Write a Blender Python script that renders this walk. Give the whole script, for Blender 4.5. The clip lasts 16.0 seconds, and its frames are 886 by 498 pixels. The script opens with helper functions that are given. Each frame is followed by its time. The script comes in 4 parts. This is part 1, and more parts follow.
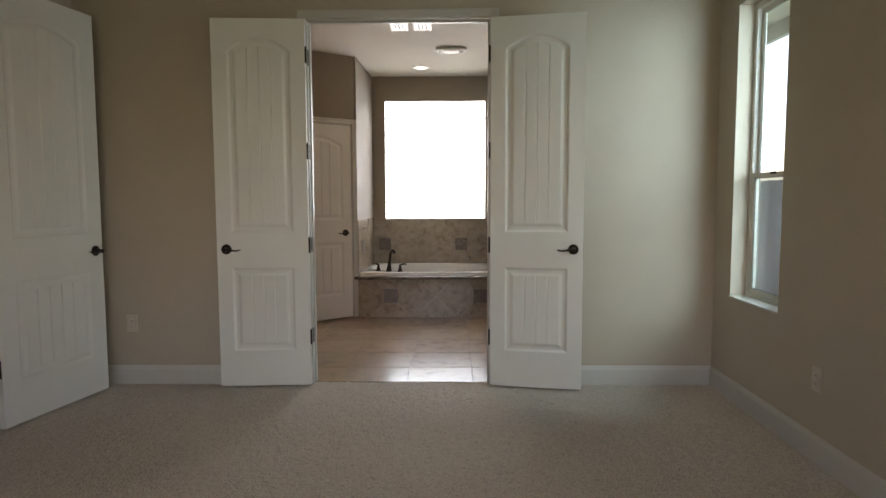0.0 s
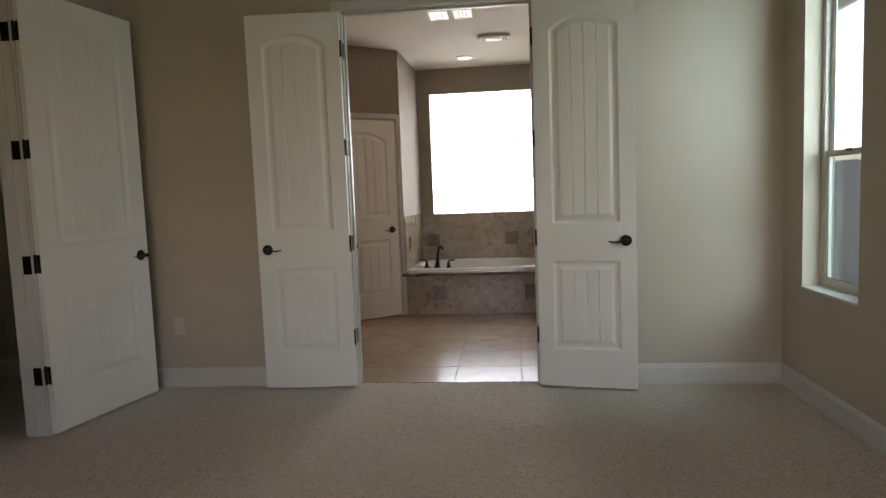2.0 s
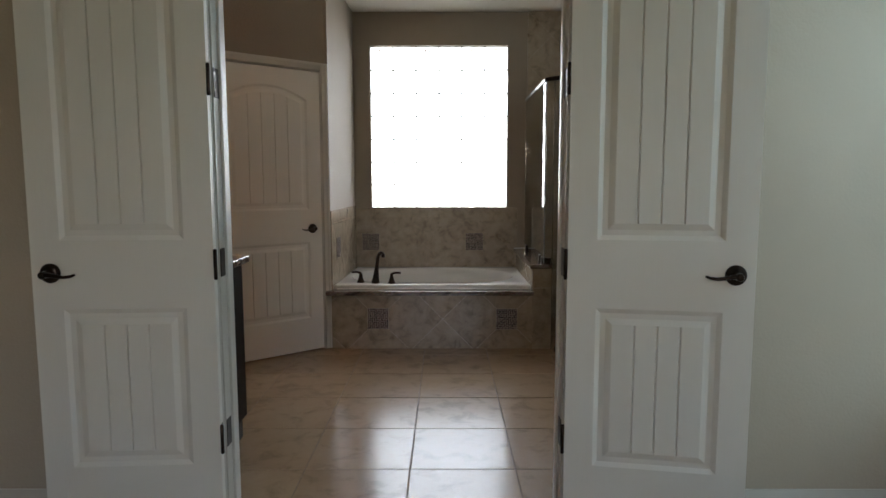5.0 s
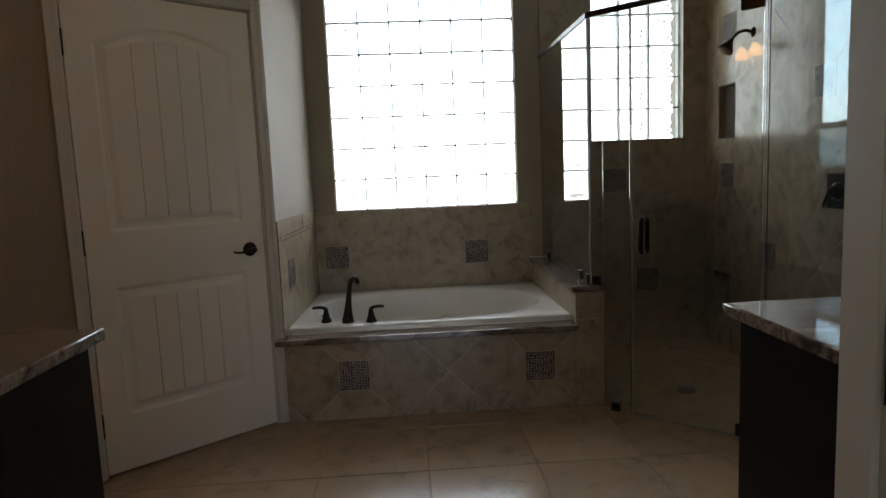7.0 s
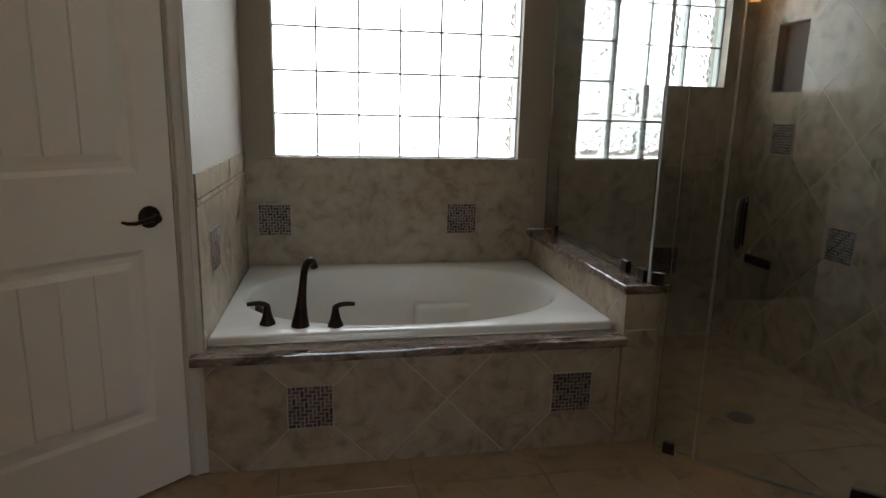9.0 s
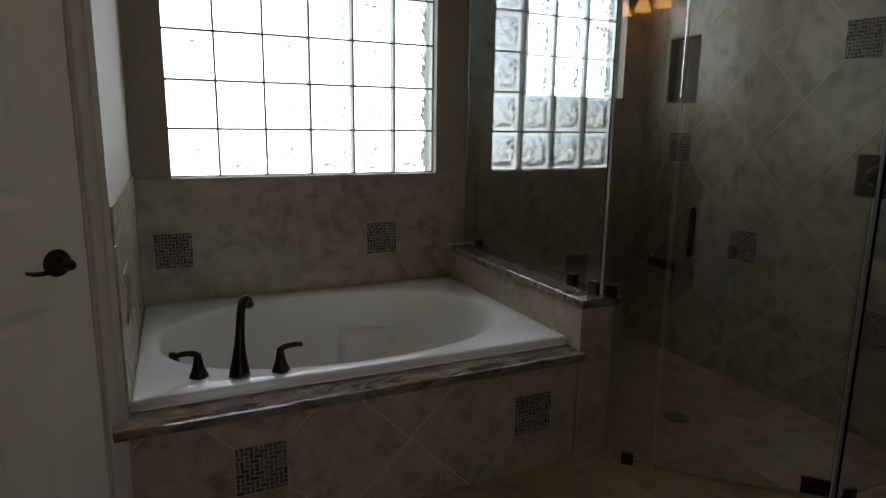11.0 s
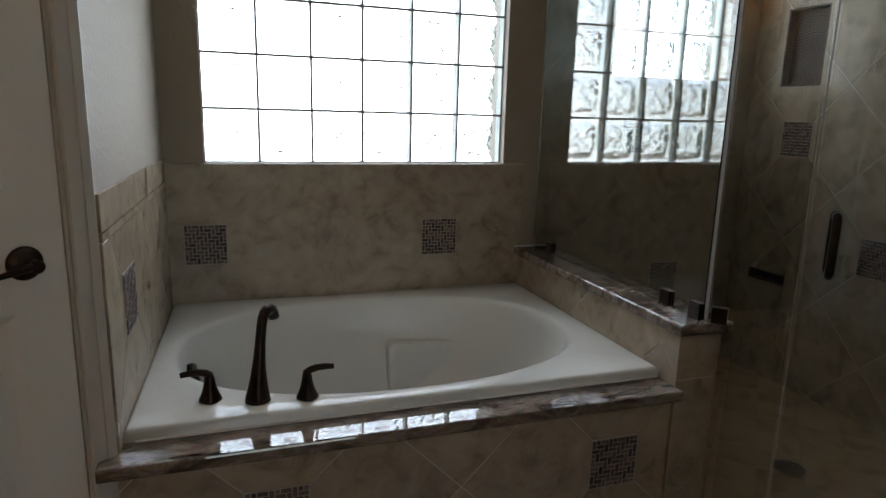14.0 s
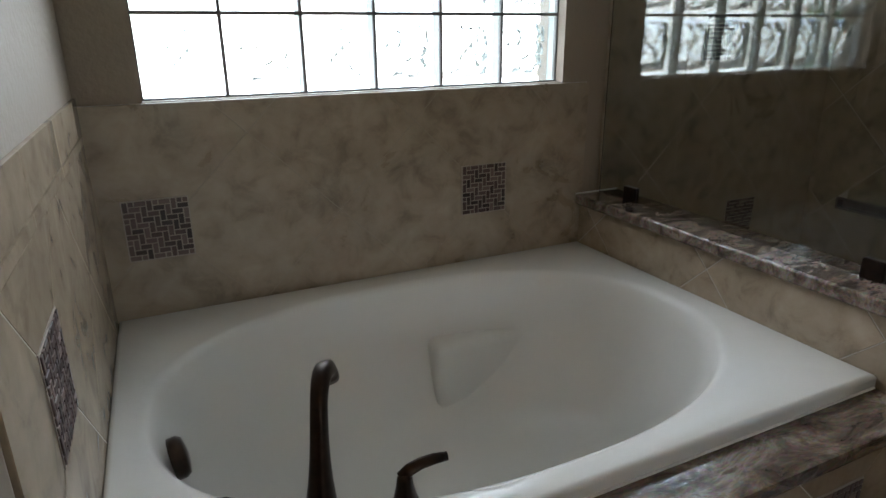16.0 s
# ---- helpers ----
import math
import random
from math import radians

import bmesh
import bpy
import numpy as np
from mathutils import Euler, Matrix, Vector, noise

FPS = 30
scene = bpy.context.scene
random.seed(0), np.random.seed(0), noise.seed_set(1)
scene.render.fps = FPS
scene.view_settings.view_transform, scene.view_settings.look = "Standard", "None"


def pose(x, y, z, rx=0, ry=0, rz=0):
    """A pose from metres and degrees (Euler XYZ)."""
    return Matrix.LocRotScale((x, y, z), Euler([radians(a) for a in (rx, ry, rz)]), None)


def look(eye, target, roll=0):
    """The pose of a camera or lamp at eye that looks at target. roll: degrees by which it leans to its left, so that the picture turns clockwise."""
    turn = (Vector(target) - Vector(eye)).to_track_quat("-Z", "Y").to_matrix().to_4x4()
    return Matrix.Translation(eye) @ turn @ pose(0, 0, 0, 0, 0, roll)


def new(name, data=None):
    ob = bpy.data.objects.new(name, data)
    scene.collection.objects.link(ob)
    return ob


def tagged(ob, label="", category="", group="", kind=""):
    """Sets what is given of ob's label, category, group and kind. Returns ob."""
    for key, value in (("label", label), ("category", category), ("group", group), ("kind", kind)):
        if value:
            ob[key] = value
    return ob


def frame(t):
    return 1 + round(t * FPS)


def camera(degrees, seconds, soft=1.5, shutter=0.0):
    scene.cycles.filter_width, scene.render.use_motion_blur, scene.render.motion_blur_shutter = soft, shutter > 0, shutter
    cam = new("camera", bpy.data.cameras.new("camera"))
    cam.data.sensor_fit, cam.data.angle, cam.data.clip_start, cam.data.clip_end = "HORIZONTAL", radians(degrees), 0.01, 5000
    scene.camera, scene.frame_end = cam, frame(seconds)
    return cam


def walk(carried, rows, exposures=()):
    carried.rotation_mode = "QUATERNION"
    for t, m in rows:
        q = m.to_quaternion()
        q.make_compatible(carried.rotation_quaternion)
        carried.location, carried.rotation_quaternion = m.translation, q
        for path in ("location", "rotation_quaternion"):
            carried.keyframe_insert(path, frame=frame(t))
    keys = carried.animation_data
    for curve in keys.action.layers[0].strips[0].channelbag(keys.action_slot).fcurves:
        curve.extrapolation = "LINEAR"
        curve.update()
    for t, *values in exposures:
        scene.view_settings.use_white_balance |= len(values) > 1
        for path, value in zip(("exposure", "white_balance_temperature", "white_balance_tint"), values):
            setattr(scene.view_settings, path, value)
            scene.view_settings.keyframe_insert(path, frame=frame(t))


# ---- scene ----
cam = camera(70.2, 16.0)
PATH = [
    (0, (-0.122, -0.105, 1.277), (-0.158, 1.888, 1.113), -0.2),
    (0.5, (-0.072, -0.112, 1.299), (-0.168, 1.883, 1.197), -0.9),
    (1, (-0.044, -0.098, 1.294), (-0.163, 1.897, 1.209), -2.0),
    (1.5, (-0.023, -0.073, 1.296), (-0.178, 1.918, 1.202), -2.1),
    (2, (-0.052, 0.064, 1.266), (-0.265, 2.044, 1.089), -2.2),
    (2.5, (-0.093, 0.292, 1.297), (-0.251, 2.28, 1.153), -1.4),
    (3, (-0.084, 0.592, 1.267), (-0.217, 2.585, 1.153), -1.4),
    (3.5, (-0.108, 0.895, 1.279), (-0.285, 2.877, 1.085), 0.4),
    (4, (-0.166, 1.24, 1.281), (-0.306, 3.229, 1.127), -1.2),
    (4.5, (-0.239, 1.576, 1.25), (-0.272, 3.567, 1.061), 0.1),
    (7, (-0.489, 3.412, 1.231), (-0.385, 5.395, 0.995), -2.4),
    (7.5, (-0.537, 3.718, 1.234), (-0.328, 5.699, 1.056), -1.3),
    (8, (-0.564, 3.981, 1.263), (-0.49, 5.96, 0.983), -0.1),
    (8.5, (-0.654, 4.245, 1.214), (-0.339, 6.166, 0.756), -2.1),
    (9, (-0.757, 4.486, 1.237), (-0.378, 6.404, 0.815), 1.4),
    (9.5, (-0.81, 4.664, 1.265), (-0.396, 6.577, 0.854), 1.4),
    (10, (-0.913, 4.779, 1.249), (-0.18, 6.58, 0.781), 0.0),
    (12.5, (-1.077, 4.722, 1.256), (-0.228, 6.512, 0.981), 0.4),
    (13, (-1.054, 4.763, 1.247), (-0.304, 6.589, 0.924), -1.3),
    (13.5, (-0.962, 4.894, 1.209), (-0.249, 6.704, 0.742), -0.8),
    (14, (-0.88, 5.118, 1.208), (-0.25, 6.971, 0.796), 1.5),
    (14.5, (-0.943, 5.372, 1.209), (-0.214, 7.181, 0.764), 0.8),
    (15, (-0.975, 5.58, 1.197), (-0.29, 7.376, 0.647), -1.8),
    (15.5, (-0.981, 5.812, 1.176), (-0.21, 7.558, 0.579), -1.5),
    (16, (-0.995, 5.967, 1.165), (-0.175, 7.672, 0.516), -0.5),
]
EXPOSURE = [(0.0, 2.44, 7000, 20), (1.5, 2.36, 7000, 20), (3.0, 2.33, 7000, 20), (3.5, 2.24, 7000, 20), (4.5, 2.06, 6700, 18), (6.8, 1.7, 6500, 12), (7.5, 1.32, 6450, 12), (8.0, 0.83, 6450, 12), (8.5, 0.53, 6450, 12), (9.0, 1.96, 6450, 12), (10.0, 1.5, 6300, 12), (12.5, 1.12, 6250, 12), (13.0, 0.93, 6250, 12), (13.5, 1.12, 6250, 12), (14.0, 1.8, 6200, 12), (14.5, 1.53, 6150, 12), (15.0, 1.5, 6150, 12), (15.5, 2.07, 6150, 12), (16.0, 2.12, 6150, 12)]
walk(cam, [(t, look(eye, target, roll)) for t, eye, target, roll in PATH], EXPOSURE)

# ---- daylight ----
world = bpy.data.worlds.new("sky")
scene.world = world
world.use_nodes = True
wn = world.node_tree
sky = wn.nodes.new("ShaderNodeTexSky")
sky.sky_type = 'NISHITA'
sky.sun_disc = False
sky.sun_elevation = radians(60)
sky.sun_rotation = radians(164)
wn.links.new(sky.outputs[0], wn.nodes["Background"].inputs[0])
wn.nodes["Background"].inputs[1].default_value = 0.15
sun = new("sun", bpy.data.lights.new("sun", 'SUN'))
sun.data.energy, sun.data.angle, sun.data.color = 4.0, radians(0.6), (1.0, 0.95, 0.88)
sun.matrix_world = look((0, 0, 0), (-0.14, 0.48, -0.87))


def sky_lamp(x, y, z, target, w, h, watts, tint):
    """An area lamp added outside a window to stand in for the sky's light."""
    lamp = new("daylight", bpy.data.lights.new("daylight", 'AREA'))
    lamp.data.shape, lamp.data.size, lamp.data.size_y = 'RECTANGLE', w, h
    lamp.data.energy, lamp.data.color = watts, tint
    lamp.matrix_world = look((x, y, z), target)
    lamp.visible_camera = True
    return lamp


# large white panel behind the glass blocks, added in place of bright sky
sky_lamp(-0.15, 9.6, 2.45, (-0.15, 0, 1.8), 6.3, 3.6, 108, (0.95, 0.98, 1.0))
# cool lamp added outside the side window, aimed to brighten the north wall
sky_lamp(2.72, 2.55, 2.0, (1.10, 3.68, 1.72), 2.2, 1.7, 25, (0.57, 0.87, 1.0))
# warm fill added beyond the south wall to brighten walls and carpet
sky_lamp(-0.3, -3.35, 2.1, (-0.3, 0.5, 0.4), 2.4, 1.2, 5.2, (1.0, 0.87, 0.75))


# ---- materials ----
def mat(name, rough=0.5, metal=0.0):
    m = bpy.data.materials.new(name)
    m.use_nodes = True
    b = m.node_tree.nodes["Principled BSDF"]
    b.inputs["Roughness"].default_value, b.inputs["Metallic"].default_value = rough, metal
    return m, m.node_tree, b


def node(nt, kind, **values):
    n = nt.nodes.new(kind)
    for k, v in values.items():
        n.inputs[k.replace("_", " ")].default_value = v
    return n


def coords(nt):
    return nt.nodes.new("ShaderNodeTexCoord").outputs["Object"]


def world_coords(nt):
    return nt.nodes.new("ShaderNodeNewGeometry").outputs["Position"]


def noise_at(nt, at, scale, detail=4.0, rough=0.55, distort=0.0):
    n = node(nt, "ShaderNodeTexNoise", Scale=scale, Detail=detail, Roughness=rough, Distortion=distort)
    nt.links.new(at, n.inputs["Vector"])
    return n.outputs["Fac"]


def ramp(nt, fac, stops):
    r = nt.nodes.new("ShaderNodeValToRGB")
    while len(r.color_ramp.elements) < len(stops):
        r.color_ramp.elements.new(0.5)
    for e, (p, c) in zip(r.color_ramp.elements, stops):
        e.position, e.color = p, (*c, 1)
    nt.links.new(fac, r.inputs[0])
    return r.outputs[0]


def bump(nt, b, height, strength, distance):
    n = node(nt, "ShaderNodeBump", Strength=strength, Distance=distance)
    nt.links.new(height, n.inputs["Height"])
    nt.links.new(n.outputs[0], b.inputs["Normal"])


def mix(nt, fac, a, b, blend='MIX'):
    m = nt.nodes.new("ShaderNodeMix")
    m.data_type, m.blend_type = 'RGBA', blend
    for v, i in ((fac, 0), (a, 6), (b, 7)):
        if isinstance(v, (int, float)):
            m.inputs[i].default_value = v
        elif isinstance(v, tuple):
            m.inputs[i].default_value = (*v, 1)
        else:
            nt.links.new(v, m.inputs[i])
    return m.outputs[2]


def paint(name, colour, rough, grain=0.35, dirt=0.06, peel=150):
    """Rolled wall paint: orange-peel relief and a faint unevenness."""
    m, nt, b = mat(name, rough)
    at = world_coords(nt)
    c2 = tuple(c * (1 - dirt) for c in colour)
    col = ramp(nt, noise_at(nt, at, 2.3, 5), [(0.3, colour), (0.75, c2)])
    nt.links.new(col, b.inputs["Base Color"])
    bump(nt, b, noise_at(nt, at, peel, 3), grain, 0.42 / peel)
    return m


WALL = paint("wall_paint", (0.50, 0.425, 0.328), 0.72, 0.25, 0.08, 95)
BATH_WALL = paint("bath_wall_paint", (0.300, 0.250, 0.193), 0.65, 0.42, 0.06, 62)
CEIL = paint("ceiling_paint", (0.72, 0.67, 0.575), 0.9, 0.6)
TRIM = paint("trim_enamel", (0.58, 0.55, 0.49), 0.35, 0.08, 0.03)


def door_paint():
    m, nt, b = mat("door_enamel", 0.42)
    at = coords(nt)
    stretch = node(nt, "ShaderNodeMapping", Scale=(60, 60, 3))
    nt.links.new(at, stretch.inputs["Vector"])
    grain = noise_at(nt, stretch.outputs[0], 2.2, 5, 0.6, 0.6)
    col = ramp(nt, noise_at(nt, at, 1.7, 4), [(0.3, (0.80, 0.77, 0.70)), (0.8, (0.76, 0.73, 0.66))])
    nt.links.new(col, b.inputs["Base Color"])
    bump(nt, b, grain, 0.25, 0.0012)
    return m


DOOR = door_paint()


def carpet_mat():
    """Twisted cut pile: pale tuft tips with darker gaps between them."""
    m, nt, b = mat("carpet_pile", 0.95)
    at = world_coords(nt)
    warp = node(nt, "ShaderNodeTexNoise", Scale=60.0, Detail=2.0)
    nt.links.new(at, warp.inputs["Vector"])
    bent = nt.nodes.new("ShaderNodeVectorMath")
    bent.operation = 'MULTIPLY_ADD'
    nt.links.new(warp.outputs["Color"], bent.inputs[0])
    bent.inputs[1].default_value = (0.014, 0.014, 0.0)
    nt.links.new(at, bent.inputs[2])
    cell = node(nt, "ShaderNodeTexVoronoi", Scale=104.0)
    nt.links.new(bent.outputs[0], cell.inputs["Vector"])
    fine = noise_at(nt, at, 230, 3, 0.7)
    tuft = noise_at(nt, at, 34, 4, 0.75)
    broad = noise_at(nt, at, 1.3, 4)
    c = ramp(nt, cell.outputs["Distance"], [(0.15, (0.84, 0.725, 0.59)), (0.50, (0.66, 0.56, 0.445)), (0.88, (0.33, 0.265, 0.202))])
    c = mix(nt, 0.30, c, ramp(nt, fine, [(0.32, (0.25, 0.20, 0.15)), (0.70, (0.80, 0.69, 0.56))]))
    c = mix(nt, 0.34, c, ramp(nt, tuft, [(0.33, (0.27, 0.22, 0.168)), (0.67, (0.74, 0.635, 0.51))]))
    c = mix(nt, 0.22, c, ramp(nt, broad, [(0.35, (0.53, 0.45, 0.355)), (0.7, (0.70, 0.60, 0.485))]))
    nt.links.new(c, b.inputs["Base Color"])
    b.inputs["Sheen Weight"].default_value = 0.2
    up = nt.nodes.new("ShaderNodeMath")
    up.operation = 'SUBTRACT'
    nt.links.new(tuft, up.inputs[0])
    nt.links.new(cell.outputs["Distance"], up.inputs[1])
    bump(nt, b, up.outputs[0], 0.9, 0.008)
    return m


CARPET = carpet_mat()


def stone(name, lo, mid, hi, vein, rough, scale=3.6, spread=0.16, apart=1.0):
    """Honed travertine-look ceramic; each piece shifts a little in tone."""
    m, nt, b = mat(name, rough)
    at = world_coords(nt)
    info = nt.nodes.new("ShaderNodeObjectInfo")
    shift = nt.nodes.new("ShaderNodeVectorMath")
    shift.operation = 'MULTIPLY_ADD'
    nt.links.new(info.outputs["Random"], shift.inputs[0])
    shift.inputs[1].default_value = (7.0 * apart, 5.0 * apart, 3.0 * apart)
    nt.links.new(at, shift.inputs[2])
    at2 = shift.outputs[0]
    cloud = noise_at(nt, at2, scale, 8, 0.62, 1.4)
    c = ramp(nt, cloud, [(0.28, lo), (0.5, mid), (0.72, hi)])
    veins = node(nt, "ShaderNodeTexNoise", Scale=scale * 1.7, Detail=4, Roughness=0.5, Distortion=0.9)
    nt.links.new(at2, veins.inputs["Vector"])
    line = ramp(nt, veins.outputs["Fac"], [(0.40, (0, 0, 0)), (0.5, (0.36, 0.36, 0.36)), (0.60, (0, 0, 0))])
    c = mix(nt, line, c, vein)
    blot = noise_at(nt, at2, scale * 3.4, 6, 0.58, 0.5)
    c = mix(nt, 0.55, c, ramp(nt, blot, [(0.30, tuple(v * 0.56 for v in lo)), (0.48, mid), (0.68, hi)]), 'MIX')
    tone = node(nt, "ShaderNodeHueSaturation")
    mr = node(nt, "ShaderNodeMapRange", To_Min=1 - spread / 2, To_Max=1 + spread / 2)
    nt.links.new(info.outputs["Random"], mr.inputs["Value"])
    nt.links.new(mr.outputs[0], tone.inputs["Value"])
    nt.links.new(c, tone.inputs["Color"])
    nt.links.new(tone.outputs[0], b.inputs["Base Color"])
    rr = node(nt, "ShaderNodeMapRange", To_Min=rough * 0.75, To_Max=rough * 1.35)
    nt.links.new(cloud, rr.inputs["Value"])
    nt.links.new(rr.outputs[0], b.inputs["Roughness"])
    bump(nt, b, noise_at(nt, at2, 22, 5), 0.12, 0.002)
    return m


WALL_TILE = stone("wall_tile", (0.225, 0.172, 0.115), (0.335, 0.272, 0.195), (0.43, 0.36, 0.27), (0.21, 0.16, 0.11), 0.21)
BACK_TILE = stone("back_wall_tile", (0.210, 0.164, 0.114), (0.322, 0.262, 0.190), (0.408, 0.342, 0.257), (0.195, 0.151, 0.106), 0.28, spread=0.0, apart=0.0)
FLOOR_TILE = stone("floor_tile", (0.305, 0.216, 0.132), (0.345, 0.25, 0.158), (0.375, 0.278, 0.180), (0.375, 0.28, 0.182), 0.185, 2.4, 0.12)
FLOOR_TILE.node_tree.nodes["Principled BSDF"].inputs["Specular IOR Level"].default_value = 0.85
GROUT = paint("grout", (0.46, 0.41, 0.34), 0.9, 0.5)
BACK_GROUT = paint("back_wall_grout", (0.33, 0.285, 0.222), 0.8, 0.5)
FLOOR_GROUT = paint("floor_grout", (0.225, 0.165, 0.110), 0.9, 0.5)


def granite():
    m, nt, b = mat("polished_granite", 0.035)
    drift = node(nt, "ShaderNodeMapping", Scale=(0.5, 1.15, 1.15), Rotation=(0.0, 0.0, 0.22))
    nt.links.new(world_coords(nt), drift.inputs["Vector"])
    at = drift.outputs[0]
    flow = noise_at(nt, at, 13.5, 12, 0.74, 0.8)
    c = ramp(nt, flow, [(0.30, (0.014, 0.011, 0.009)), (0.41, (0.066, 0.046, 0.035)), (0.50, (0.145, 0.110, 0.086)), (0.57, (0.245, 0.200, 0.163)), (0.62, (0.128, 0.090, 0.070)), (0.72, (0.05, 0.034, 0.027))])
    v = node(nt, "ShaderNodeTexVoronoi", Scale=190.0)
    nt.links.new(at, v.inputs["Vector"])
    c = mix(nt, 0.22, c, v.outputs["Color"], 'SOFT_LIGHT')
    nt.links.new(c, b.inputs["Base Color"])
    b.inputs["Coat Weight"].default_value = 0.4
    return m


GRANITE = granite()


def plain(name, colour, rough, metal=0.0, wear=None, scale=40, relief=0.0):
    m, nt, b = mat(name, rough, metal)
    at = coords(nt)
    c = ramp(nt, noise_at(nt, at, scale, 5), [(0.35, colour), (0.8, wear or tuple(x * 0.85 for x in colour))])
    nt.links.new(c, b.inputs["Base Color"])
    if relief:
        bump(nt, b, noise_at(nt, at, scale * 2, 3), relief, 0.001)
    return m


BRONZE = plain("oil_rubbed_bronze", (0.022, 0.016, 0.013), 0.28, 0.85, (0.055, 0.034, 0.022), 25)
ACRYLIC = plain("tub_acrylic", (0.70, 0.695, 0.66), 0.22, 0.0, (0.67, 0.665, 0.63), 3)
ACRYLIC.node_tree.nodes["Principled BSDF"].inputs["Specular IOR Level"].default_value = 0.4
POLISHED = plain("polished_tub_rim", (0.70, 0.695, 0.66), 0.07, 0.0, (0.67, 0.665, 0.63), 3)
CABINET = plain("espresso_wood", (0.008, 0.005, 0.0035), 0.45, 0.0, (0.013, 0.008, 0.005), 9, 0.2)
CABINET.node_tree.nodes["Principled BSDF"].inputs["Specular IOR Level"].default_value = 0.06
PLATE = plain("plate_plastic", (0.60, 0.54, 0.45), 0.4)
VINYL = plain("window_vinyl", (0.62, 0.58, 0.50), 0.45)
GASKET = plain("seal_strip", (0.50, 0.52, 0.51), 0.16, 0.6)
BEAD = plain("glazing_bead", (0.060, 0.072, 0.058), 0.5)
# near-black: stands for shade inside slots and gaps, and colours small dark parts
SHADOW_GAP = plain("slot_shade_and_dark_parts", (0.03, 0.028, 0.025), 0.6)
MORTAR = plain("block_mortar", (0.20, 0.195, 0.185), 0.8)
CHROME_DULL = plain("drain_metal", (0.10, 0.08, 0.07), 0.4, 0.9)
FAN_PLASTIC = plain("fan_plastic", (0.62, 0.58, 0.51), 0.5)
VENT_METAL = plain("vent_enamel", (0.84, 0.83, 0.80), 0.16)
WHITE_METAL = plain("white_enamel_metal", (0.82, 0.81, 0.78), 0.4)


def glass(name, tint, rough=0.0):
    m, nt, b = mat(name, rough)
    b.inputs["Base Color"].default_value = (*tint, 1)
    b.inputs["Transmission Weight"].default_value = 1.0
    b.inputs["IOR"].default_value = 1.48
    return m


def block_glass(name, tint, half, scale, depth):
    """Pressed wave relief inside a plain border, as on the inner face of a glass block."""
    m = glass(name, tint)
    nt = m.node_tree
    at = coords(nt)
    waves = noise_at(nt, at, scale, 0.6, 0.4, 0.6)
    axes = nt.nodes.new("ShaderNodeSeparateXYZ")
    nt.links.new(at, axes.inputs[0])
    border = None
    for axis in ("X", "Z"):
        size = nt.nodes.new("ShaderNodeMath")
        size.operation = 'ABSOLUTE'
        nt.links.new(axes.outputs[axis], size.inputs[0])
        edge = node(nt, "ShaderNodeMapRange", From_Min=half - 0.006, From_Max=half - 0.050)
        edge.interpolation_type = 'SMOOTHSTEP'
        nt.links.new(size.outputs[0], edge.inputs["Value"])
        if border is None:
            border = edge.outputs[0]
        else:
            both = nt.nodes.new("ShaderNodeMath")
            both.operation = 'MULTIPLY'
            nt.links.new(border, both.inputs[0])
            nt.links.new(edge.outputs[0], both.inputs[1])
            border = both.outputs[0]
    relief = nt.nodes.new("ShaderNodeMath")
    relief.operation = 'MULTIPLY'
    nt.links.new(waves, relief.inputs[0])
    nt.links.new(border, relief.inputs[1])
    bump(nt, nt.nodes["Principled BSDF"], relief.outputs[0], 1.0, depth)
    return m


PANE = glass("clear_glass", (0.97, 0.985, 0.975))
BLOCK = block_glass("wavy_block_glass", (0.93, 0.97, 0.95), 0.099, 29.0, 0.026)
BLOCK_FACE = glass("smooth_block_glass", (0.93, 0.97, 0.95), 0.0)
BLOCK_SIDE = plain("coated_block_edge", (0.60, 0.655, 0.62), 0.6)
SHOWER_PANE = glass("shower_glass", (0.83, 0.855, 0.83))
SHOWER_PANE.node_tree.nodes["Principled BSDF"].inputs["IOR"].default_value = 1.6


def glow(name, colour, strength):
    m = bpy.data.materials.new(name)
    m.use_nodes = True
    nt = m.node_tree
    b = nt.nodes["Principled BSDF"]
    b.inputs["Base Color"].default_value = (*colour, 1)
    b.inputs["Emission Color"].default_value = (*colour, 1)
    b.inputs["Emission Strength"].default_value = strength
    b.inputs["Roughness"].default_value = 0.4
    return m


LENS_LIT = glow("lit_diffuser", (1.0, 0.93, 0.82), 0.5)
# the fan's lens is unlit; weak emission is added to brighten it
LENS_UNLIT = glow("brightened_unlit_diffuser", (0.95, 0.9, 0.82), 0.035)
AMBER = glow("lit_amber_glass", (1.0, 0.50, 0.13), 1.9)


def mosaic_mat():
    m, nt, b = mat("mosaic_chips", 0.42)
    info = nt.nodes.new("ShaderNodeObjectInfo")
    geo = nt.nodes.new("ShaderNodeNewGeometry")
    add = nt.nodes.new("ShaderNodeMath")
    nt.links.new(info.outputs["Random"], add.inputs[0])
    nt.links.new(geo.outputs["Random Per Island"], add.inputs[1])
    fr = nt.nodes.new("ShaderNodeMath")
    fr.operation = 'FRACT'
    nt.links.new(add.outputs[0], fr.inputs[0])
    c = ramp(nt, fr.outputs[0], [(0.0, (0.016, 0.009, 0.008)), (0.30, (0.052, 0.030, 0.027)), (0.75, (0.105, 0.066, 0.058)), (1.0, (0.17, 0.118, 0.10))])
    nt.links.new(c, b.inputs["Base Color"])
    return m


MOSAIC = mosaic_mat()
MOSAIC_BED = plain("mosaic_grout", (0.39, 0.34, 0.285), 0.85)


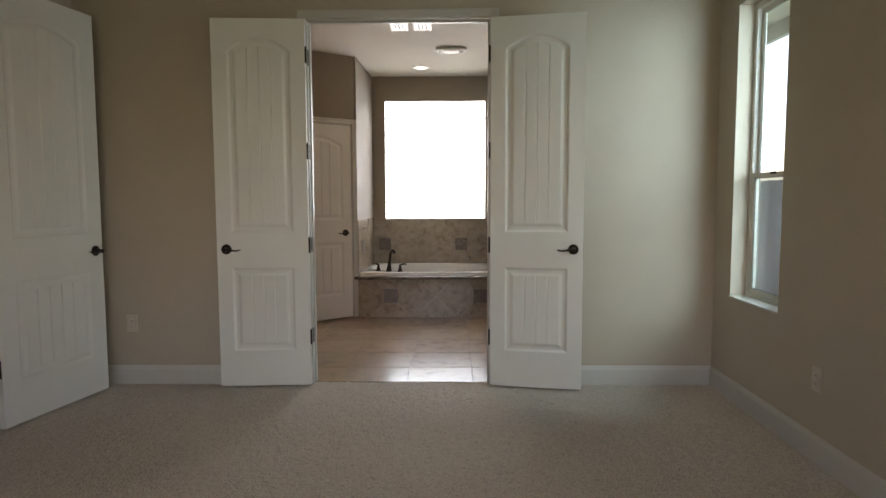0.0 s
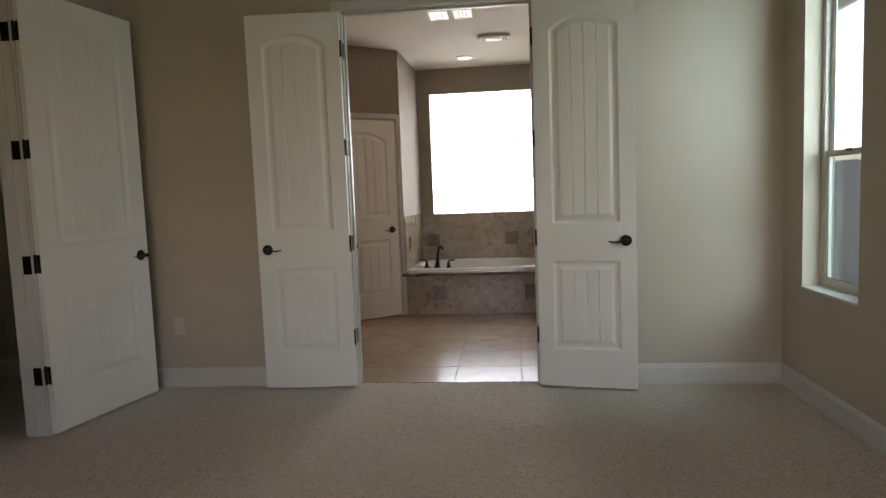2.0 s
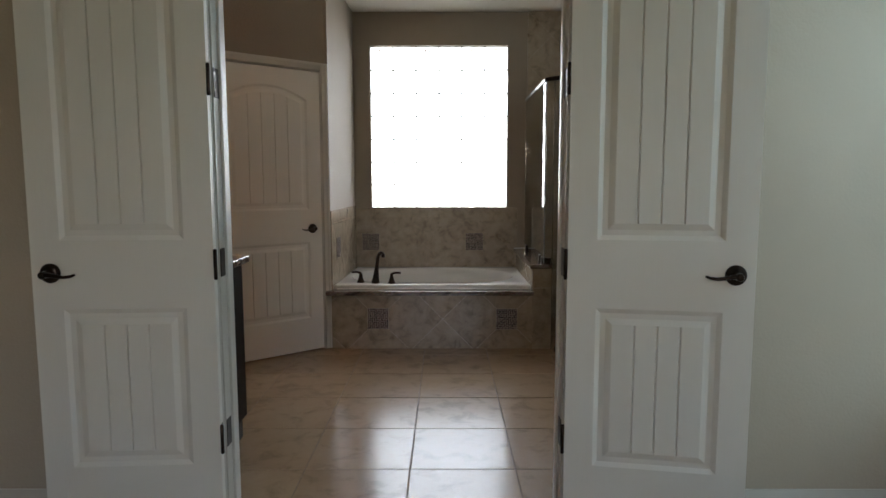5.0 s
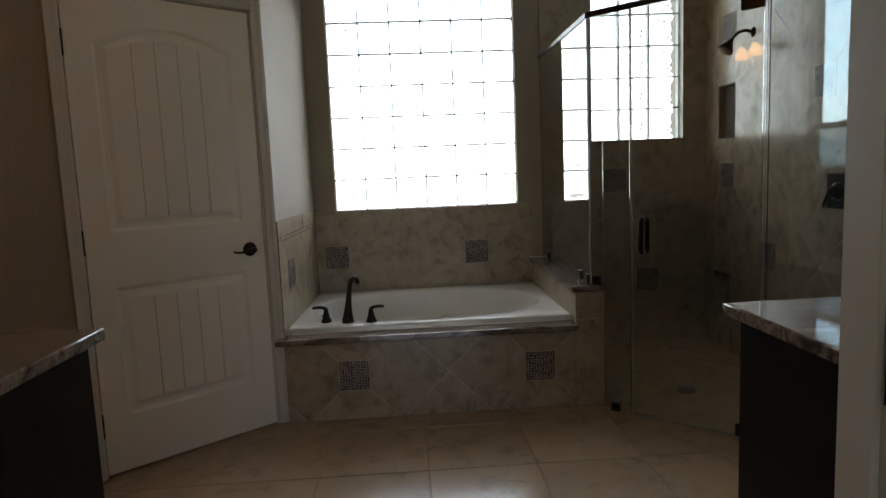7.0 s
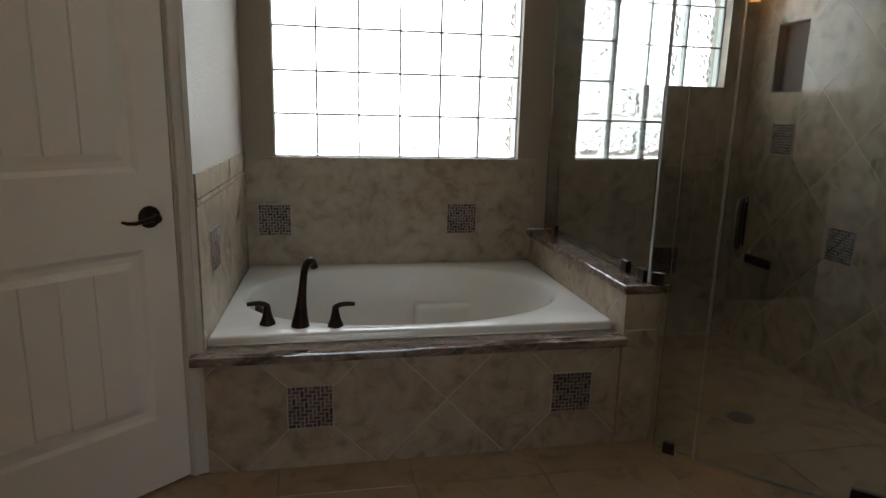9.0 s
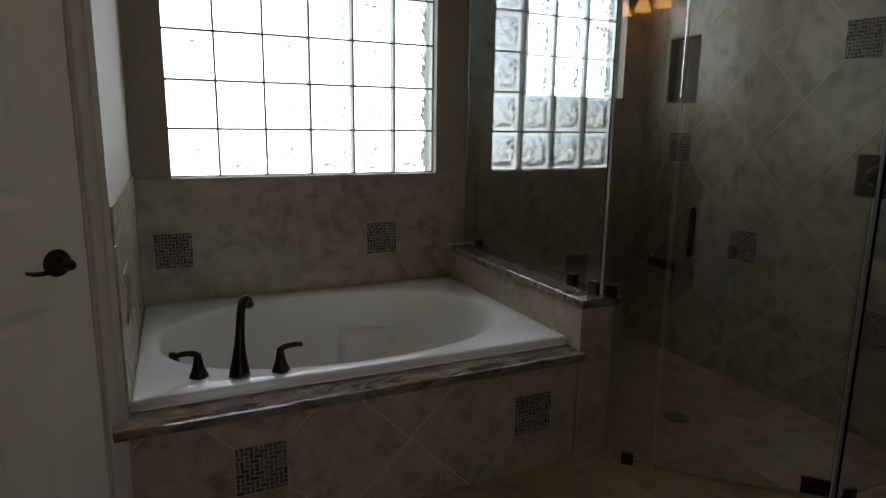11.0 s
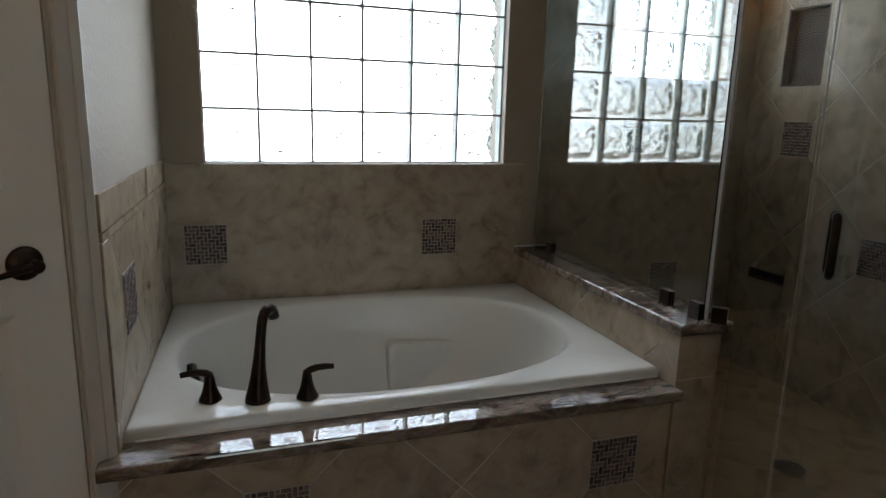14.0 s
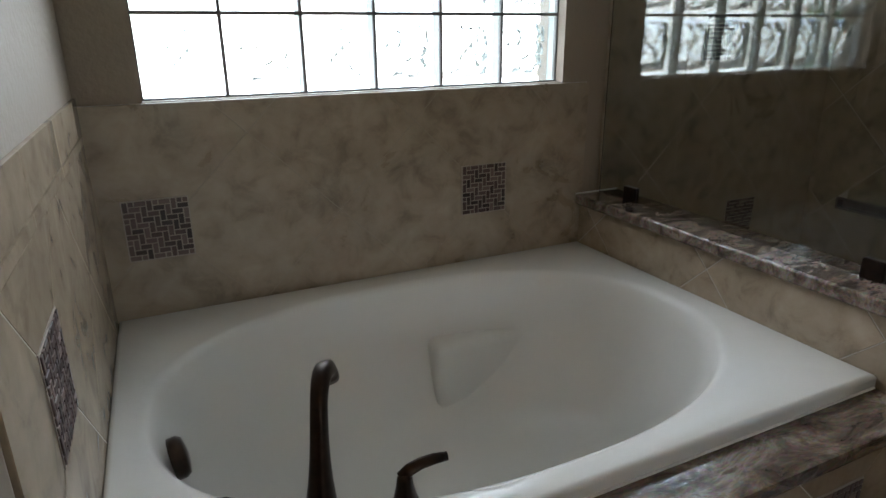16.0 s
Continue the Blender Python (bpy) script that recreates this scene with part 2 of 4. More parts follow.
def grass_mat():
    m, nt, b = mat("lawn", 0.9)
    at = world_coords(nt)
    c = ramp(nt, noise_at(nt, at, 6, 8, 0.7), [(0.3, (0.045, 0.085, 0.02)), (0.7, (0.10, 0.16, 0.045))])
    nt.links.new(c, b.inputs["Base Color"])
    bump(nt, b, noise_at(nt, at, 60, 3), 0.8, 0.03)
    return m


LAWN = grass_mat()
FENCE = plain("weathered_fence", (0.20, 0.19, 0.18), 0.85, 0.0, (0.14, 0.13, 0.125), 4, 0.4)
STUCCO = paint("house_stucco", (0.55, 0.49, 0.40), 0.9, 0.8)
SHINGLE = plain("roof_shingle", (0.10, 0.095, 0.09), 0.95, 0.0, (0.06, 0.057, 0.055), 9, 0.5)
CEDAR = plain("cedar_fence", (0.52, 0.49, 0.44), 0.85, 0.0, (0.42, 0.39, 0.345), 4, 0.4)
SOFFIT = paint("soffit_paint", (0.30, 0.29, 0.27), 0.8, 0.2)


def screen_mat():
    """Insect screen: a dark weave that lets half the view through."""
    m = bpy.data.materials.new("insect_screen")
    m.use_nodes = True
    nt = m.node_tree
    b = nt.nodes["Principled BSDF"]
    b.inputs["Base Color"].default_value = (0.10, 0.125, 0.14, 1)
    b.inputs["Roughness"].default_value = 0.7
    b.inputs["Alpha"].default_value = 0.55
    return m


SCREEN = screen_mat()


# ---- building helpers ----
def link(name, bm, material, parent=None, label="", smooth=False):
    me = bpy.data.meshes.new(name)
    bmesh.ops.recalc_face_normals(bm, faces=bm.faces)
    bm.to_mesh(me)
    bm.free()
    me.materials.append(material)
    if smooth:
        me.polygons.foreach_set("use_smooth", [True] * len(me.polygons))
    ob = new(name, me)
    if parent:
        ob.parent = parent
    if label:
        ob["label"] = label
    return ob


def part(name, bm, material, parent, label="", smooth=False):
    return link(name, bm, material, parent, label, smooth)


def thing(name, m, label, category, group="", kind=""):
    ob = new(name)
    ob.empty_display_size = 0.1
    ob.matrix_world = m
    return tagged(ob, label, category, group, kind)


def box(bm, x0, x1, y0, y1, z0, z1, bevel=0.0, seg=1):
    vs = [bm.verts.new((x, y, z)) for x in (x0, x1) for y in (y0, y1) for z in (z0, z1)]
    idx = ((0, 1, 3, 2), (4, 6, 7, 5), (0, 4, 5, 1), (2, 3, 7, 6), (0, 2, 6, 4), (1, 5, 7, 3))
    fs = [bm.faces.new([vs[i] for i in f]) for f in idx]
    if bevel:
        es = list({e for f in fs for e in f.edges})
        bmesh.ops.bevel(bm, geom=es, offset=bevel, segments=seg, affect='EDGES', profile=0.6)
    return bm


def boxes(*rows, bevel=0.0, seg=1):
    bm = bmesh.new()
    for r in rows:
        box(bm, *r, bevel=bevel, seg=seg)
    return bm


def lathe(bm, profile, m=Matrix(), seg=20):
    """Turns (radius, height) pairs round z."""
    rings = [[bm.verts.new(m @ Vector((r * math.cos(a), r * math.sin(a), h))) for a in (2 * math.pi * i / seg for i in range(seg))] for r, h in profile]
    for a, b in zip(rings, rings[1:]):
        for i in range(seg):
            bm.faces.new((a[i], a[(i + 1) % seg], b[(i + 1) % seg], b[i]))
    bm.faces.new(rings[0][::-1])
    bm.faces.new(rings[-1])
    return bm


def tube(bm, pts, radii, seg=12, flat=1.0, square=1.0):
    """A pipe through points with a radius at each; flat squeezes it across, square below 1 gives it softened corners."""
    bend = lambda v: math.copysign(abs(v) ** square, v)
    pts = [Vector(p) for p in pts]
    rings = []
    side = None
    for i, p in enumerate(pts):
        d = (pts[min(i + 1, len(pts) - 1)] - pts[max(i - 1, 0)]).normalized()
        if side is None:
            side = d.orthogonal().normalized()
        side = (side - d * side.dot(d)).normalized()
        up = d.cross(side)
        r = radii[i] if isinstance(radii, (list, tuple)) else radii
        rings.append([bm.verts.new(p + r * (bend(math.cos(a)) * side + flat * bend(math.sin(a)) * up)) for a in (2 * math.pi * k / seg for k in range(seg))])
    for a, b in zip(rings, rings[1:]):
        for i in range(seg):
            bm.faces.new((a[i], a[(i + 1) % seg], b[(i + 1) % seg], b[i]))
    bm.faces.new(rings[0][::-1])
    bm.faces.new(rings[-1])
    return bm


def wall_bm(length, z0, z1, thick, holes=()):
    """A wall along +x with its seen face at y = 0, as thick as given towards +y, with openings (u0, u1, v0, v1) through it."""
    bm = bmesh.new()
    us = sorted({0.0, length, *(h[0] for h in holes), *(h[1] for h in holes)})
    vs = sorted({z0, z1, *(h[2] for h in holes), *(h[3] for h in holes)})
    us, vs = [u for u in us if 0 <= u <= length], [v for v in vs if z0 <= v <= z1]
    solid = lambda i, j: 0 <= i < len(us) - 1 and 0 <= j < len(vs) - 1 and not any(h[0] - 1e-6 <= us[i] and us[i + 1] <= h[1] + 1e-6 and h[2] - 1e-6 <= vs[j] and vs[j + 1] <= h[3] + 1e-6 for h in holes)
    cache = {}

    def v(i, j, k):
        if (i, j, k) not in cache:
            cache[i, j, k] = bm.verts.new((us[i], thick * k, vs[j]))
        return cache[i, j, k]
    for i in range(len(us) - 1):
        for j in range(len(vs) - 1):
            if not solid(i, j):
                continue
            bm.faces.new((v(i, j, 0), v(i + 1, j, 0), v(i + 1, j + 1, 0), v(i, j + 1, 0)))
            bm.faces.new((v(i, j, 1), v(i, j + 1, 1), v(i + 1, j + 1, 1), v(i + 1, j, 1)))
            for di, dj, a, b in ((-1, 0, (i, j), (i, j + 1)), (1, 0, (i + 1, j), (i + 1, j + 1)), (0, -1, (i, j), (i + 1, j)), (0, 1, (i, j + 1), (i + 1, j + 1))):
                if not solid(i + di, j + dj):
                    bm.faces.new((v(*a, 0), v(*b, 0), v(*b, 1), v(*a, 1)))
    return bm


def wall(name, x, y, turn, length, material, label, thick=0.12, z0=0.0, z1=2.74, holes=()):
    ob = link(name, wall_bm(length, z0, z1, thick, holes), material)
    ob.matrix_world = pose(x, y, 0, 0, 0, turn)
    return tagged(ob, label, "wall", kind="structure")


def sweep_profile(bm, path, profile):
    """Runs a (out, up) profile along a level path of (x, y, z, (ox, oy)) points, each with its own outward way."""
    rings = [[bm.verts.new((x + ox * o, y + oy * o, z + u)) for o, u in profile] for x, y, z, (ox, oy) in path]
    n = len(profile)
    for a, b in zip(rings, rings[1:]):
        for i in range(n):
            bm.faces.new((a[i], a[(i + 1) % n], b[(i + 1) % n], b[i]))
    bm.faces.new(rings[0][::-1])
    bm.faces.new(rings[-1])
    return bm


# ---- the large structure ----
CEIL_Z = 2.74
DOOR_L, DOOR_R, DOOR_H = -1.09, 0.115, 2.44      # clear double-door opening
DDX, DDY, DDT = -1.15, 6.60, 219.44              # corner of the slanted wall by the tub, and its turn


def carpet():
    """Cut-pile carpet: a dense sheet of uneven tufts."""
    x0, x1, y0, y1, near = -2.64, 1.615, 0.9, 4.175, -2.4
    step = 0.0125
    nx, ny = int((x1 - x0) / step) + 1, int((y1 - y0) / step) + 1
    rng = np.random.default_rng(3)
    xs, ys = np.meshgrid(np.linspace(x0, x1, nx), np.linspace(y0, y1, ny))
    zs = rng.normal(0.0, 0.0030, xs.shape)
    blur = (zs + np.roll(zs, 1, 0) + np.roll(zs, 1, 1) + np.roll(zs, -1, 0)) / 2.6
    inside = np.ones_like(xs)
    inside[0, :] = 0
    xs = xs + rng.normal(0, 0.002, xs.shape) * inside
    zs = np.clip(blur, -0.008, 0.008) * inside - 0.002
    v = np.stack([xs, ys, zs], -1).reshape(-1, 3)
    i = np.arange(nx * ny).reshape(ny, nx)
    f = np.stack([i[:-1, :-1], i[:-1, 1:], i[1:, 1:], i[1:, :-1]], -1).reshape(-1, 4)
    n = len(v)
    v = np.vstack([v, [(x0, near, -0.002), (x1, near, -0.002), (x1, y0, -0.002), (x0, y0, -0.002)]])
    me = bpy.data.meshes.new("carpet")
    me.from_pydata(v.tolist(), [], f.tolist() + [[n, n + 1, n + 2, n + 3]])
    me.materials.append(CARPET)
    me.polygons.foreach_set("use_smooth", [True] * len(me.polygons))
    tagged(new("floor_carpet", me), "beige cut-pile carpet over the whole bedroom floor", "carpet", kind="structure")


carpet()
tagged(link("floor_slab", boxes((-4.6, 1.8, -2.6, 8.0, -0.16, -0.022)), GROUT), "concrete slab under the floors", "floor", kind="structure")

# bedroom
wall("wall_north", -2.64, 4.12, 0, 4.255, WALL, "beige painted bedroom wall with the double doorway", 0.13, holes=[(-1.11 + 2.64, 0.135 + 2.64, 0, 2.46)])
WIN_Y0, WIN_Y1, WIN_Z0, WIN_Z1 = 3.275, 3.865, 0.645, 2.435
BWIN = (5.06, 5.78, 0.645, 2.435)
wall("wall_east", 1.615, 7.9, -90, 10.4, WALL, "beige painted outer wall with two tall windows", 0.17, holes=[(7.9 - WIN_Y1, 7.9 - WIN_Y0, WIN_Z0, WIN_Z1), (7.9 - BWIN[1], 7.9 - BWIN[0], BWIN[2], BWIN[3])])
wall("wall_west", -2.64, -2.5, 90, 8.0, WALL, "beige painted bedroom wall with the entry doorway", 0.12, holes=[(2.385 + 2.5, 3.235 + 2.5, 0, 2.46)])
wall("wall_south", 1.615, -2.4, 180, 4.255, WALL, "beige painted bedroom wall behind the walk", 0.15, holes=[(0.7, 3.1, 0.75, 2.25)])
tagged(link("ceiling_bedroom", boxes((-2.64, 1.615, -2.4, 4.12, CEIL_Z, CEIL_Z + 0.1)), CEIL), "cream painted bedroom ceiling", "ceiling", kind="structure")
# hall behind the entry door
wall("wall_hall_west", -4.2, 1.0, 90, 3.6, WALL, "beige hall wall", 0.1)
wall("wall_hall_north", -4.2, 4.4, 0, 1.44, WALL, "beige hall end wall", 0.1)
wall("wall_hall_south", -2.76, 1.2, 180, 1.44, WALL, "beige hall end wall", 0.1)
tagged(link("floor_hall", boxes((-4.2, -2.64, 1.2, 4.4, -0.022, -0.004)), CARPET), "beige hall carpet", "carpet", kind="structure")
tagged(link("ceiling_hall", boxes((-4.2, -2.64, 1.2, 4.4, CEIL_Z, CEIL_Z + 0.1)), CEIL), "hall ceiling", "ceiling", kind="structure")

# bathroom
WX0, WX1, WZ0, WZ1 = -0.972, 0.260, 1.012, 2.446
SX0, SX1, SZ0, SZ1 = 0.775, 1.400, 1.408, 2.450
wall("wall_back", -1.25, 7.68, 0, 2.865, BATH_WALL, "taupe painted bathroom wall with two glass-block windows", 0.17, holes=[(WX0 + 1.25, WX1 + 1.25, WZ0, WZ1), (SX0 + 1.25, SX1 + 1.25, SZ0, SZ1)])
ALCOVE = pose(-1.1180, 7.66, 0, 0, 0, 88.3) @ pose(-7.66, 0, 0)     # faces the tub; u runs along the wall to 7.66 at the back
ab = wall_bm(1.090, 0, 2.74, 0.12)
ab.transform(ALCOVE @ pose(6.580, 0, 0))
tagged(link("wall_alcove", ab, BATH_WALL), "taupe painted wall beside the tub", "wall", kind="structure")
DD_LEN = (2.64 - 1.15) / abs(math.cos(radians(DDT)))
DD0, DD1 = 0.070, 0.866
slant = pose(DDX, DDY, 0, 0, 0, DDT)
# along the slant towards the left wall; its back lies away from the room
bm = wall_bm(DD_LEN, 0, CEIL_Z, -0.11, [(DD0 - 0.02, DD1 + 0.02, 0, 2.05)])
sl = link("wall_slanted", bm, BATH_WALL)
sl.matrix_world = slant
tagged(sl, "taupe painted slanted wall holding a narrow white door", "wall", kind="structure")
tagged(link("ceiling_bathroom", boxes((-2.64, 1.615, 4.25, 7.68, CEIL_Z - 0.005, CEIL_Z + 0.1)), CEIL), "cream painted bathroom ceiling", "ceiling", kind="structure")
tagged(link("wall_closet", boxes((-2.64, -2.60, 5.5, 7.68, 0, CEIL_Z), (-2.6, -1.25, 7.6, 7.68, 0, CEIL_Z)), BATH_WALL), "closed-off walls of the closet behind the slanted door", "wall", kind="structure")
tagged(link("roof_deck", boxes((-4.6, 2.30, -3.0, 7.88, 2.86, 2.95)), SHINGLE), "flat roof deck over the rooms", "roof", kind="structure")
tagged(link("eave", boxes((1.785, 2.30, -3.0, 7.88, 2.56, 2.60), (2.27, 2.31, -3.0, 7.88, 2.44, 2.86)), SOFFIT), "grey painted eave soffit and fascia", "eave", kind="structure")


def baseboard(name, pts, ways):
    prof = [(0, 0), (0.014, 0), (0.014, 0.105), (0.009, 0.118), (0.005, 0.132), (0, 0.132)]
    bm = bmesh.new()
    sweep_profile(bm, [(x, y, 0, w) for (x, y), w in zip(pts, ways)], prof)
    tagged(link(name, bm, TRIM), "white painted wooden baseboard", "baseboard", kind="structure")


baseboard("baseboard_north_left", [(-2.64, 4.12), (-1.15, 4.12)], [(1, -1), (0, -1)])
baseboard("baseboard_north_right", [(0.175, 4.12), (1.615, 4.12), (1.615, -2.4)], [(0, -1), (-1, -1), (-1, 1)])
baseboard("baseboard_west_far", [(-2.64, 4.12), (-2.64, 3.275)], [(1, -1), (1, 0)])
baseboard("baseboard_west_near", [(-2.64, 2.345), (-2.64, -2.4), (1.615, -2.4)], [(1, 0), (1, 1), (-1, 1)])
baseboard("baseboard_hall", [(-4.2, 1.2), (-4.2, 4.4), (-2.76, 4.4)], [(1, 1), (1, -1), (0, -1)])


def crown():
    prof = [(0, 0), (0, -0.115), (0.010, -0.115), (0.014, -0.100), (0.030, -0.085), (0.046, -0.058), (0.066, -0.034), (0.080, -0.022), (0.080, -0.008), (0.094, -0.008), (0.094, 0)]
    bm = bmesh.new()
    path = [(-2.64, -2.4, CEIL_Z, (1, 1)), (-2.64, 4.12, CEIL_Z, (1, -1)), (1.615, 4.12, CEIL_Z, (-1, -1)), (1.615, -2.4, CEIL_Z, (-1, 1)), (-2.64, -2.4, CEIL_Z, (1, 1))]
    sweep_profile(bm, path, prof)
    tagged(link("crown_trim", bm, TRIM), "cream painted crown moulding round the bedroom ceiling", "trim", kind="structure")


crown()


def casing(name, m, w0, w1, h, label, width=0.057, depth=0.016, jamb=0.13):
    """Door casing and jamb lining in a wall's own axes: x along, -y towards the viewer."""
    th = thing(name, m, label, "door frame", kind="structure")
    for side, s in (("front", -1), ("back", 1)):
        y0 = 0.0 if s < 0 else jamb
        for a, b, z0, z1 in ((w0 - width, w0 - 0.005, 0, h + width), (w1 + 0.005, w1 + width, 0, h + width), (w0 - 0.005, w1 + 0.005, h + 0.005, h + width)):
            ya, yb = sorted((y0, y0 + s * depth))
            bm = boxes((a, b, ya, yb, z0, z1), bevel=0.004)
            yc, yd = sorted((y0 + s * depth, y0 + s * (depth + 0.005)))
            if z0 == 0:
                outer = (a, a + 0.022) if a < w0 else (b - 0.022, b)
                box(bm, outer[0], outer[1], yc, yd, z0, z1, 0.002)
            else:
                box(bm, a, b, yc, yd, z1 - 0.022, z1, 0.002)
            part("casing_board", bm, TRIM, th)
    for r in ((w0 - 0.02, w0, 0.0, jamb, 0, h), (w1, w1 + 0.02, 0.0, jamb, 0, h), (w0 - 0.02, w1 + 0.02, 0.0, jamb, h, h + 0.02)):
        part("jamb_board", boxes(r), TRIM, th)
    for r in ((w0, w0 + 0.011, 0.05, 0.085, 0, h), (w1 - 0.011, w1, 0.05, 0.085, 0, h), (w0, w1, 0.05, 0.085, h - 0.011, h)):
        part("door_stop", boxes(r, bevel=0.002), TRIM, th)
    return th


frame_1 = casing("door_frame_1", pose(0, 4.12, 0), DOOR_L, DOOR_R, DOOR_H, "white painted casing and jamb of the double doorway")
for x, s in ((DOOR_L, 1), (DOOR_R, -1)):
    for z in (0.34, 0.96, 1.58, 2.20):
        xa, xb = sorted((x - s * 0.002, x + s * 0.0025))
        part("hinge_plate", boxes((xa, xb, 0.002, 0.046, z - 0.05, z + 0.05), bevel=0.001), BRONZE, frame_1, "dark bronze hinge plate on the jamb")
frame_2 = casing("door_frame_2", pose(-2.64, 0, 0, 0, 0, 90), 2.405, 3.215, DOOR_H, "white painted casing and jamb of the bedroom entry", jamb=0.12)
for z in (0.34, 0.96, 1.58, 2.20):
    part("hinge_plate", boxes((3.2125, 3.217, 0.002, 0.050, z - 0.05, z + 0.05), bevel=0.001), BRONZE, frame_2, "dark bronze hinge plate on the jamb")
casing("door_frame_3", pose(DDX, DDY, 0, 0, 0, DDT - 180), -DD1, -DD0, 2.03, "white painted casing of the narrow slanted door", jamb=0.11)


# ---- doors ----
def arch(u, u0, u1, spring, rise):
    """Height of a flat arch over u."""
    t = (2 * (u - u0) / (u1 - u0) - 1)
    return spring + rise * (1 - t * t)


def outline(u0, u1, v0, spring, rise, d, n=14):
    """A panel's outline, inset by d, arched at the top where rise > 0."""
    a, b = u0 + d, u1 - d
    pts = [(a, v0 + d), (b, v0 + d)]
    for i in range(n + 1):
        u = b + (a - b) * i / n
        pts.append((u, arch(min(max(u, u0), u1), u0, u1, spring, rise) - d))
    return pts


def leaf_frame(w, h, panels, t):
    """Stiles and rails with arched openings, both faces."""
    bm = bmesh.new()
    box(bm, 0, w, -t / 2 + 0.008, t / 2 - 0.008, 0, h)
    n = 14
    for s in (-1, 1):
        yb, yf = s * (t / 2 - 0.008), s * t / 2

        def slab(poly):
            lo = [bm.verts.new((u, yb, v)) for u, v in poly]
            hi = [bm.verts.new((u, yf, v)) for u, v in poly]
            bm.faces.new(hi if s < 0 else hi[::-1])
            for i in range(len(poly)):
                j = (i + 1) % len(poly)
                bm.faces.new((lo[i], lo[j], hi[j], hi[i]))
        u0, u1 = panels[0][0], panels[0][1]
        slab([(0, 0), (u0, 0), (u0, h), (0, h)])
        slab([(u1, 0), (w, 0), (w, h), (u1, h)])
        prev = [(u0, 0.0), (u1, 0.0)]
        for p in panels:
            slab([prev[0], prev[1], (u1, p[2]), (u0, p[2])]) if len(prev) == 2 else None
            if p[4] == 0:
                prev = [(u0, p[3]), (u1, p[3])]
            else:
                top = [(u0 + (u1 - u0) * i / n, arch(u0 + (u1 - u0) * i / n, u0, u1, p[3], p[4])) for i in range(n + 1)]
                for a, b in zip(top, top[1:]):
                    slab([a, b, (b[0], h), (a[0], h)])
        # sloped sticking round each opening
        for p in panels:
            o, i2 = outline(*p, 0.0), outline(*p, 0.016)
            ov = [bm.verts.new((u, yf, v)) for u, v in o]
            iv = [bm.verts.new((u, yb + s * 0.0005, v)) for u, v in i2]
            for k in range(len(o)):
                j = (k + 1) % len(o)
                bm.faces.new((ov[k], ov[j], iv[j], iv[k]))
    return bm


def leaf_panel(p, t, planks=5):
    """A raised field of grooved planks, both faces."""
    u0, u1, v0, spring, rise = p
    bm = bmesh.new()
    m1, m2 = 0.034, 0.055
    for s in (-1, 1):
        base, top = s * (t / 2 - 0.008), s * (t / 2 - 0.0015)
        o, i = outline(u0, u1, v0, spring, rise, m1), outline(u0, u1, v0, spring, rise, m2)
        ov = [bm.verts.new((u, base, v)) for u, v in o]
        iv = [bm.verts.new((u, top, v)) for u, v in i]
        for k in range(len(o)):
            j = (k + 1) % len(o)
            bm.faces.new((ov[k], ov[j], iv[j], iv[k]))
        a, b = u0 + m2, u1 - m2
        gap = 0.0075
        floor_y = top - s * 0.0062
        edges = []
        for k in range(planks):
            edges.append((a + (b - a) * k / planks + (gap / 2 if k else 0), a + (b - a) * (k + 1) / planks - (gap / 2 if k < planks - 1 else 0)))
        hv = lambda u: arch(min(max(u, u0), u1), u0, u1, spring, rise) - m2
        for k, (c, d) in enumerate(edges):
            us = [c + (d - c) * q / 4 for q in range(5)]
            lo = [bm.verts.new((u, top, v0 + m2)) for u in us]
            hi = [bm.verts.new((u, top, hv(u))) for u in us]
            for q in range(4):
                bm.faces.new((lo[q], lo[q + 1], hi[q + 1], hi[q]))
            if k < planks - 1:
                e = edges[k + 1][0]
                mid = (d + e) / 2
                gl, gh = bm.verts.new((mid, floor_y, v0 + m2)), bm.verts.new((mid, floor_y, hv(mid)))
                el, eh = bm.verts.new((e, top, v0 + m2)), bm.verts.new((e, top, hv(e)))
                bm.faces.new((lo[4], gl, gh, hi[4]))
                bm.faces.new((gl, el, eh, gh))
    return bm


def lever(parent, u, z, t, way, sides=(-1, 1)):
    """A round rose and a curved lever on each face; way: -1 or 1, where the lever points."""
    for s in sides:
        bm = bmesh.new()
        turn = Matrix.Translation((u, s * t / 2, z)) @ Matrix.Rotation(radians(90 * s), 4, 'X') @ Matrix.Scale(-1, 4, (0, 0, 1))
        lathe(bm, [(0.034, 0.0), (0.034, 0.004), (0.031, 0.009), (0.022, 0.012), (0.014, 0.014), (0.012, 0.045), (0.013, 0.055), (0.009, 0.060)], turn, 24)
        rose = part("rose", bm, BRONZE, parent, "oil-rubbed bronze rose", True)
        bm = bmesh.new()
        y = s * (t / 2 + 0.050)
        pts = [(u, y, z), (u + way * 0.020, y + s * 0.002, z + 0.001), (u + way * 0.045, y + s * 0.003, z - 0.004), (u + way * 0.068, y + s * 0.003, z - 0.007), (u + way * 0.088, y + s * 0.001, z - 0.005), (u + way * 0.104, y, z + 0.001)]
        tube(bm, pts, [0.0088, 0.0078, 0.0066, 0.0058, 0.0052, 0.0036], 10)
        part("lever", bm, BRONZE, rose, "curved bronze lever", True)


